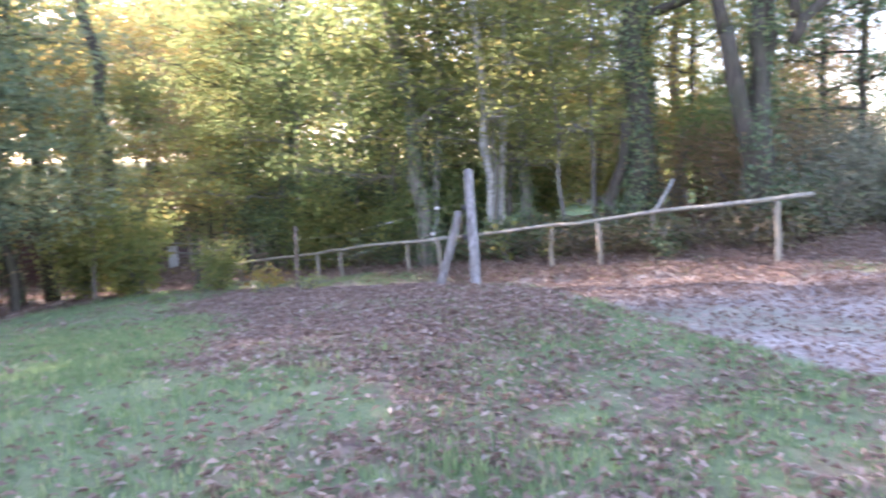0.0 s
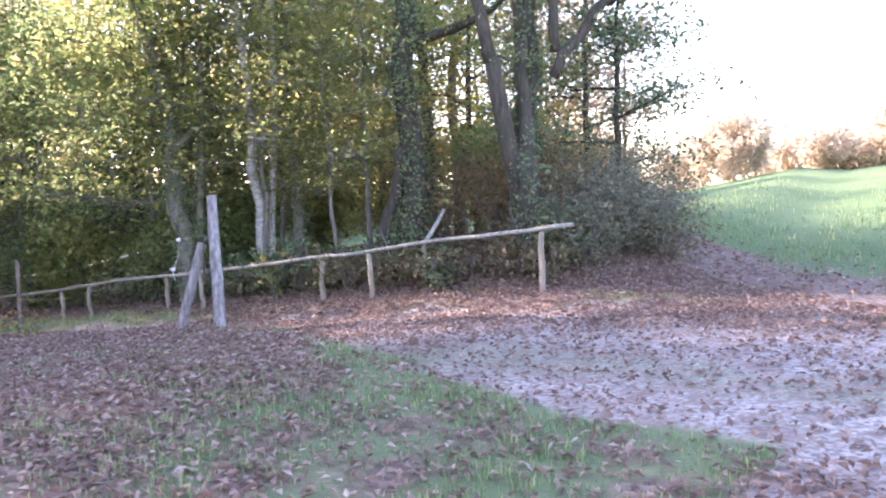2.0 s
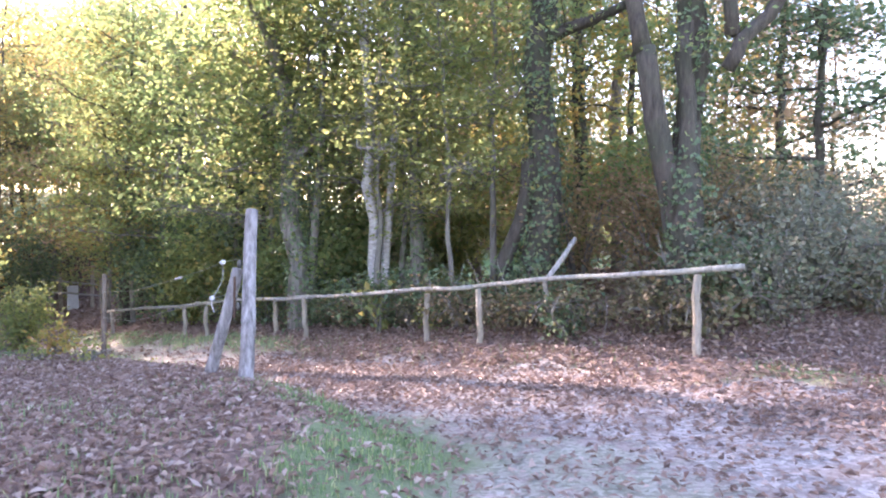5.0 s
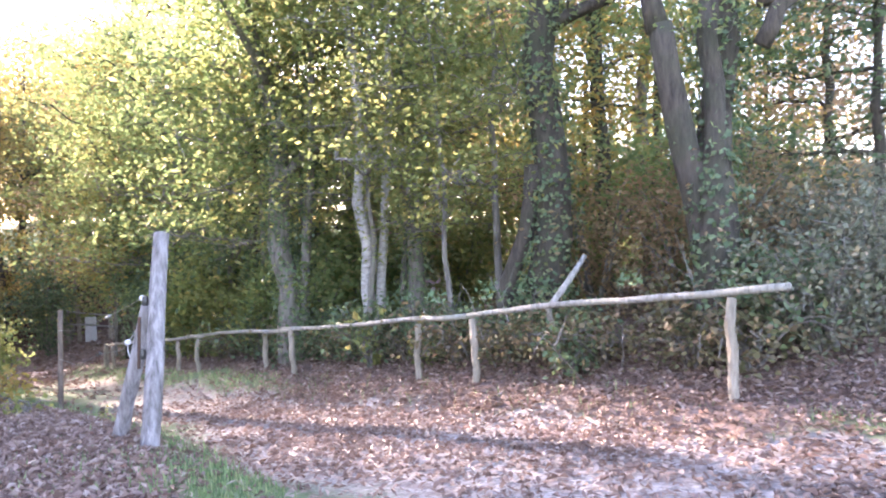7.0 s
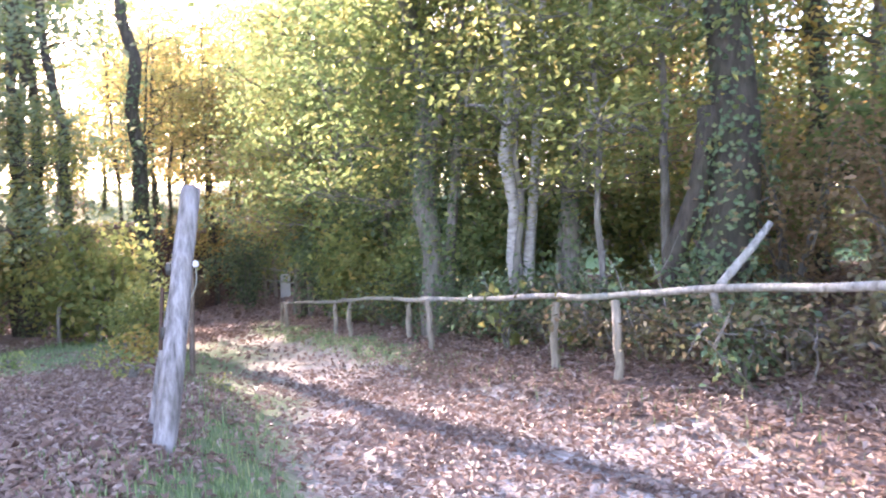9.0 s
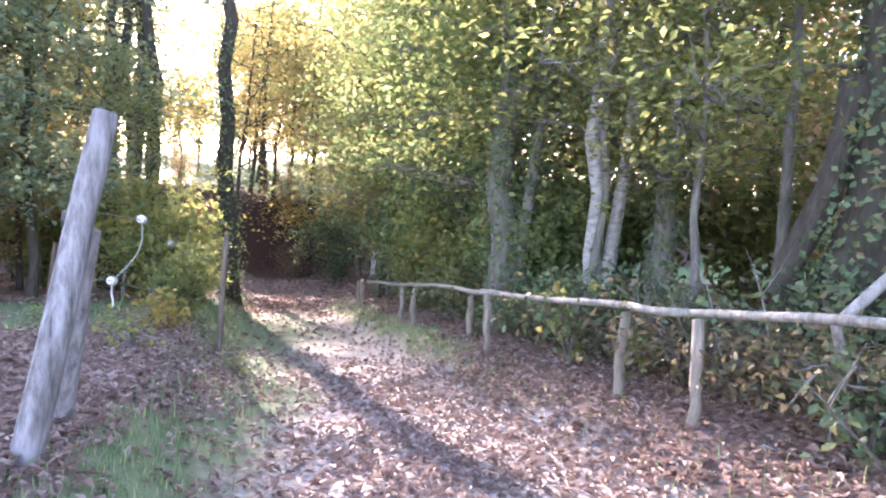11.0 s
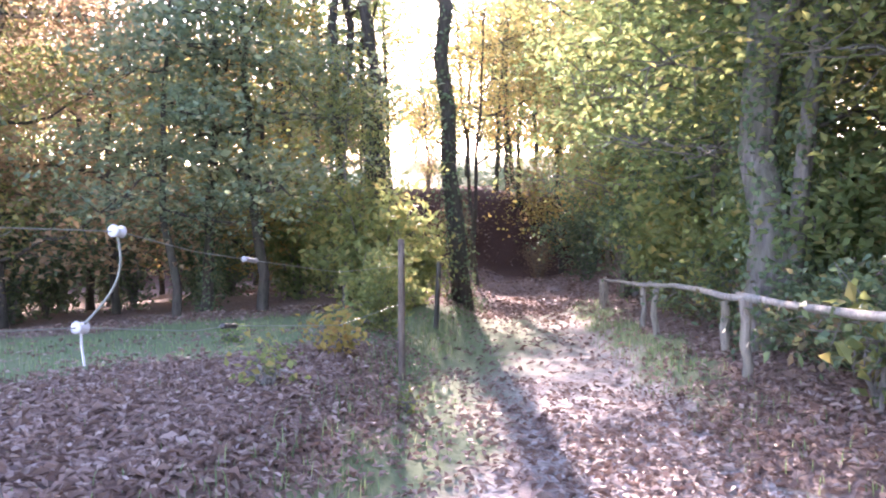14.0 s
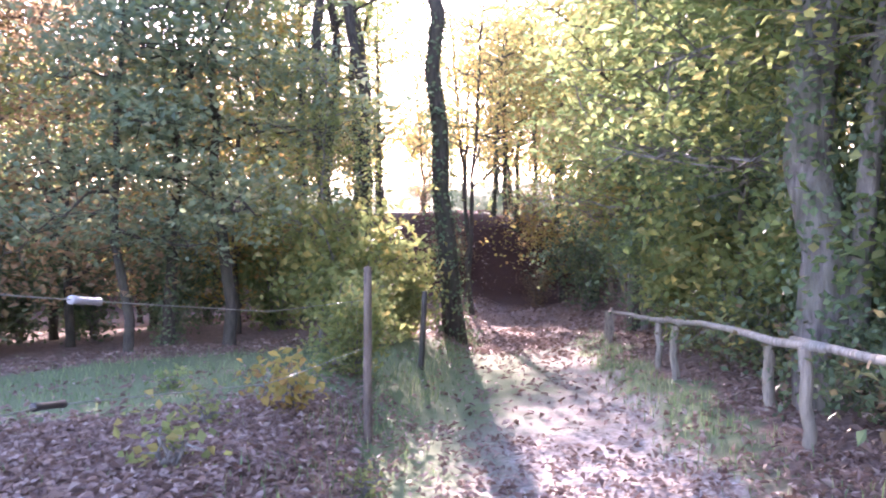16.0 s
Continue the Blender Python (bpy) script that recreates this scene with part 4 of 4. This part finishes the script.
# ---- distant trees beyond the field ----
# no haze in the air: it is put into the pale leaf colour
far_kinds = [shrub("far_tree", 41 + k, 8.5, 3.6, 1000, 0.7, m, lab, stems=14, droop=0.3) for k, (m, lab) in enumerate(((LEAF_HAZE_TINT, "golden tree beyond the field, haze put into its leaf colour"), (LEAF_HAZE_TINT, "grey-green tree beyond the field, haze put into its leaf colour"), (LEAF_HAZE_TINT, "russet tree beyond the field, haze put into its leaf colour")))]
fk = np.random.default_rng(77)
first = [True, True, True]
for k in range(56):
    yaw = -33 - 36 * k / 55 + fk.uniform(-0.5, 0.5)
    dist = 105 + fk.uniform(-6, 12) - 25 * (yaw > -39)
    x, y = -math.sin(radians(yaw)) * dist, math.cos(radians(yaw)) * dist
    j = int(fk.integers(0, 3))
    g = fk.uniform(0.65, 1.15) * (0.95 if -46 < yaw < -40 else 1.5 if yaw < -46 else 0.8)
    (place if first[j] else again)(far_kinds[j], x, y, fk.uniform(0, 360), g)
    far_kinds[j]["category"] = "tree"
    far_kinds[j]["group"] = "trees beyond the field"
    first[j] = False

# sunlit belt of trees far behind the wood and beyond the bank
belt_kinds = [shrub("belt_tree", 91 + k, 15.0, 4.6, 3600, 0.4, m, lab, stems=22, droop=0.3) for k, (m, lab) in enumerate(((LEAF_GOLD, "golden autumn tree far behind the wood"), (LEAF_LIME, "yellow-green tree far behind the wood"), (LEAF_RUST, "russet autumn tree far behind the wood")))]
first = [True, True, True]
for k in range(66):
    yaw = -30 + 126 * k / 65 + fk.uniform(-0.6, 0.6)
    dist = fk.uniform(58, 80)
    x, y = -math.sin(radians(yaw)) * dist, 6 + math.cos(radians(yaw)) * dist
    j = int(fk.integers(0, 3))
    (place if first[j] else again)(belt_kinds[j], x, y, fk.uniform(0, 360), fk.uniform(0.85, 1.15) * (0.5 if 38 < yaw < 57 else 1.2 if 0 < yaw < 38 else 0.7 if yaw < -20 else 0.9))
    belt_kinds[j]["category"] = "tree"
    belt_kinds[j]["group"] = "belt of trees behind the wood"
    first[j] = False

# ---- fallen leaves, grass blades and pebbles ----
def sown(seed, count, box_, density):
    r = np.random.default_rng(seed)
    x, y = r.uniform(box_[0], box_[1], count), r.uniform(box_[2], box_[3], count)
    keep = r.uniform(0, 1, count) < density(x, y)
    return r, x[keep], y[keep]


def patchy(x, y):
    return 0.5 + 0.5 * np.sin(1.9 * x + 1.1 * np.sin(2.3 * y)) * np.sin(2.2 * y + 1.3 * np.sin(1.7 * x))


def leaf_density(x, y):
    g, l, b = covers(x, y)
    return np.clip(l * (0.35 + 0.65 * patchy(x, y)) + 0.36 * g * (0.5 + 0.4 * sm(1, 6, along(x, y)[0]) * sm(13, 8, along(x, y)[0])) * (0.5 + patchy(0.8 * x + 3, 0.8 * y)) + 0.05, 0, 1)


def leaf_carpet(seed, count, box_, length):
    r, x, y = sown(seed, count, box_, leaf_density)
    n = len(x)
    ctr = np.stack([x, y, height(x, y) + r.uniform(0.008, 0.035, n)], -1)
    nrm = r.normal(0, 0.32, (n, 3)) + np.array([0, 0, 1.0])
    return leaves(r, ctr, nrm, length, length * 0.48, 0.35)


v, f = join_np([leaf_carpet(51, 215000, (-6.5, 7.5, 1.0, 15.5), 0.068), leaf_carpet(52, 46000, (-10, 13, 8, 26), 0.1), leaf_carpet(54, 22000, (-2.5, 7.5, 9.5, 18.5), 0.08), leaf_carpet(53, 14000, (-23, -6, 21, 37), 0.15)])
carpet = part_np("fallen_leaves", v, f, LITTER)
tagged(carpet, "brown curled fallen leaves strewn over mound and track", "leaves", kind="stuff")


def blades(seed, count, box_, density, tall, half=0.0045):
    def feathered(x, y):
        inside = np.minimum.reduce([x - box_[0], box_[1] - x, y - box_[2], box_[3] - y])
        return density(x, y) * sm(0.0, 2.2, inside)
    r, x, y = sown(seed, count, box_, feathered)
    n = len(x)
    z = height(x, y) - 0.01
    base = np.stack([x, y, z], -1)
    az = r.uniform(0, 2 * np.pi, n)
    side = np.stack([np.cos(az), np.sin(az), np.zeros(n)], -1) * half
    lean = np.stack([-np.sin(az), np.cos(az), np.zeros(n)], -1) * r.uniform(-0.6, 0.6, (n, 1))
    h_ = tall * r.uniform(0.45, 1.25, (n, 1)) * (0.6 + 0.6 * patchy(x, y))[:, None]
    up_ = np.array([[0, 0, 1.0]])
    m_ = base + h_ * (0.6 * up_ + 0.3 * lean)
    t_ = base + h_ * (0.95 * up_ + 0.95 * lean)
    v = np.stack([base - side, base + side, m_ + side * 0.8, m_ - side * 0.8, t_], 1).reshape(-1, 3)
    k = np.arange(n)[:, None] * 5
    return v, np.concatenate([k + np.array([[0, 1, 2]]), k + np.array([[0, 2, 3]]), k + np.array([[3, 2, 4]])])


def grass_density(x, y):
    g, l, b = covers(x, y)
    return np.clip(sm(0.35, 0.1, g) * (1 - 0.9 * l) * (0.35 + 0.65 * patchy(x, y)), 0, 1)


def tuft_density(x, y):
    clump = 0.5 + 0.5 * np.sin(4.3 * x + 2.1 * np.sin(2.7 * y + 1)) * np.sin(4.9 * y + 1.7 * np.sin(3.3 * x))
    return grass_density(x, y) * sm(0.72, 0.95, clump)


def field_density(x, y):
    return open_field(x, y) * (0.3 + 0.7 * patchy(0.3 * x, 0.3 * y)) * sm(70, 20, np.hypot(x, y))


def verge_density(x, y):
    s, c, d = along(x, y)
    edge = 8.0 - 3.0 * np.exp(-(np.clip(s, 0, 99) / 4.5) ** 2) + d
    return np.clip(sm(0.5, 0.1, np.abs(c - edge + 0.15)) * sm(2.5, 5, s) + (0.3 + 0.7 * sm(9, 12, s)) * sm(0.45, 0.15, np.abs(c - d - 10.6)) * sm(3, 5, s), 0, 1) * (0.2 + 0.8 * patchy(x * 1.5, y * 1.5))


v, f = join_np([blades(61, 300000, (-6.5, 8, -0.5, 11.0), grass_density, 0.07), blades(65, 170000, (-7.5, 7, -0.5, 9.0), tuft_density, 0.11, 0.006), blades(62, 60000, (-11, 15, 5, 19), grass_density, 0.09), blades(64, 30000, (8, 50, 5, 60), field_density, 0.22, 0.02), blades(63, 90000, (-12, 5.5, 4.5, 26), verge_density, 0.14)])
grass = part_np("grass", v, f, GRASS)
tagged(grass, "short damp green grass in patches between fallen leaves", "grass", kind="stuff")
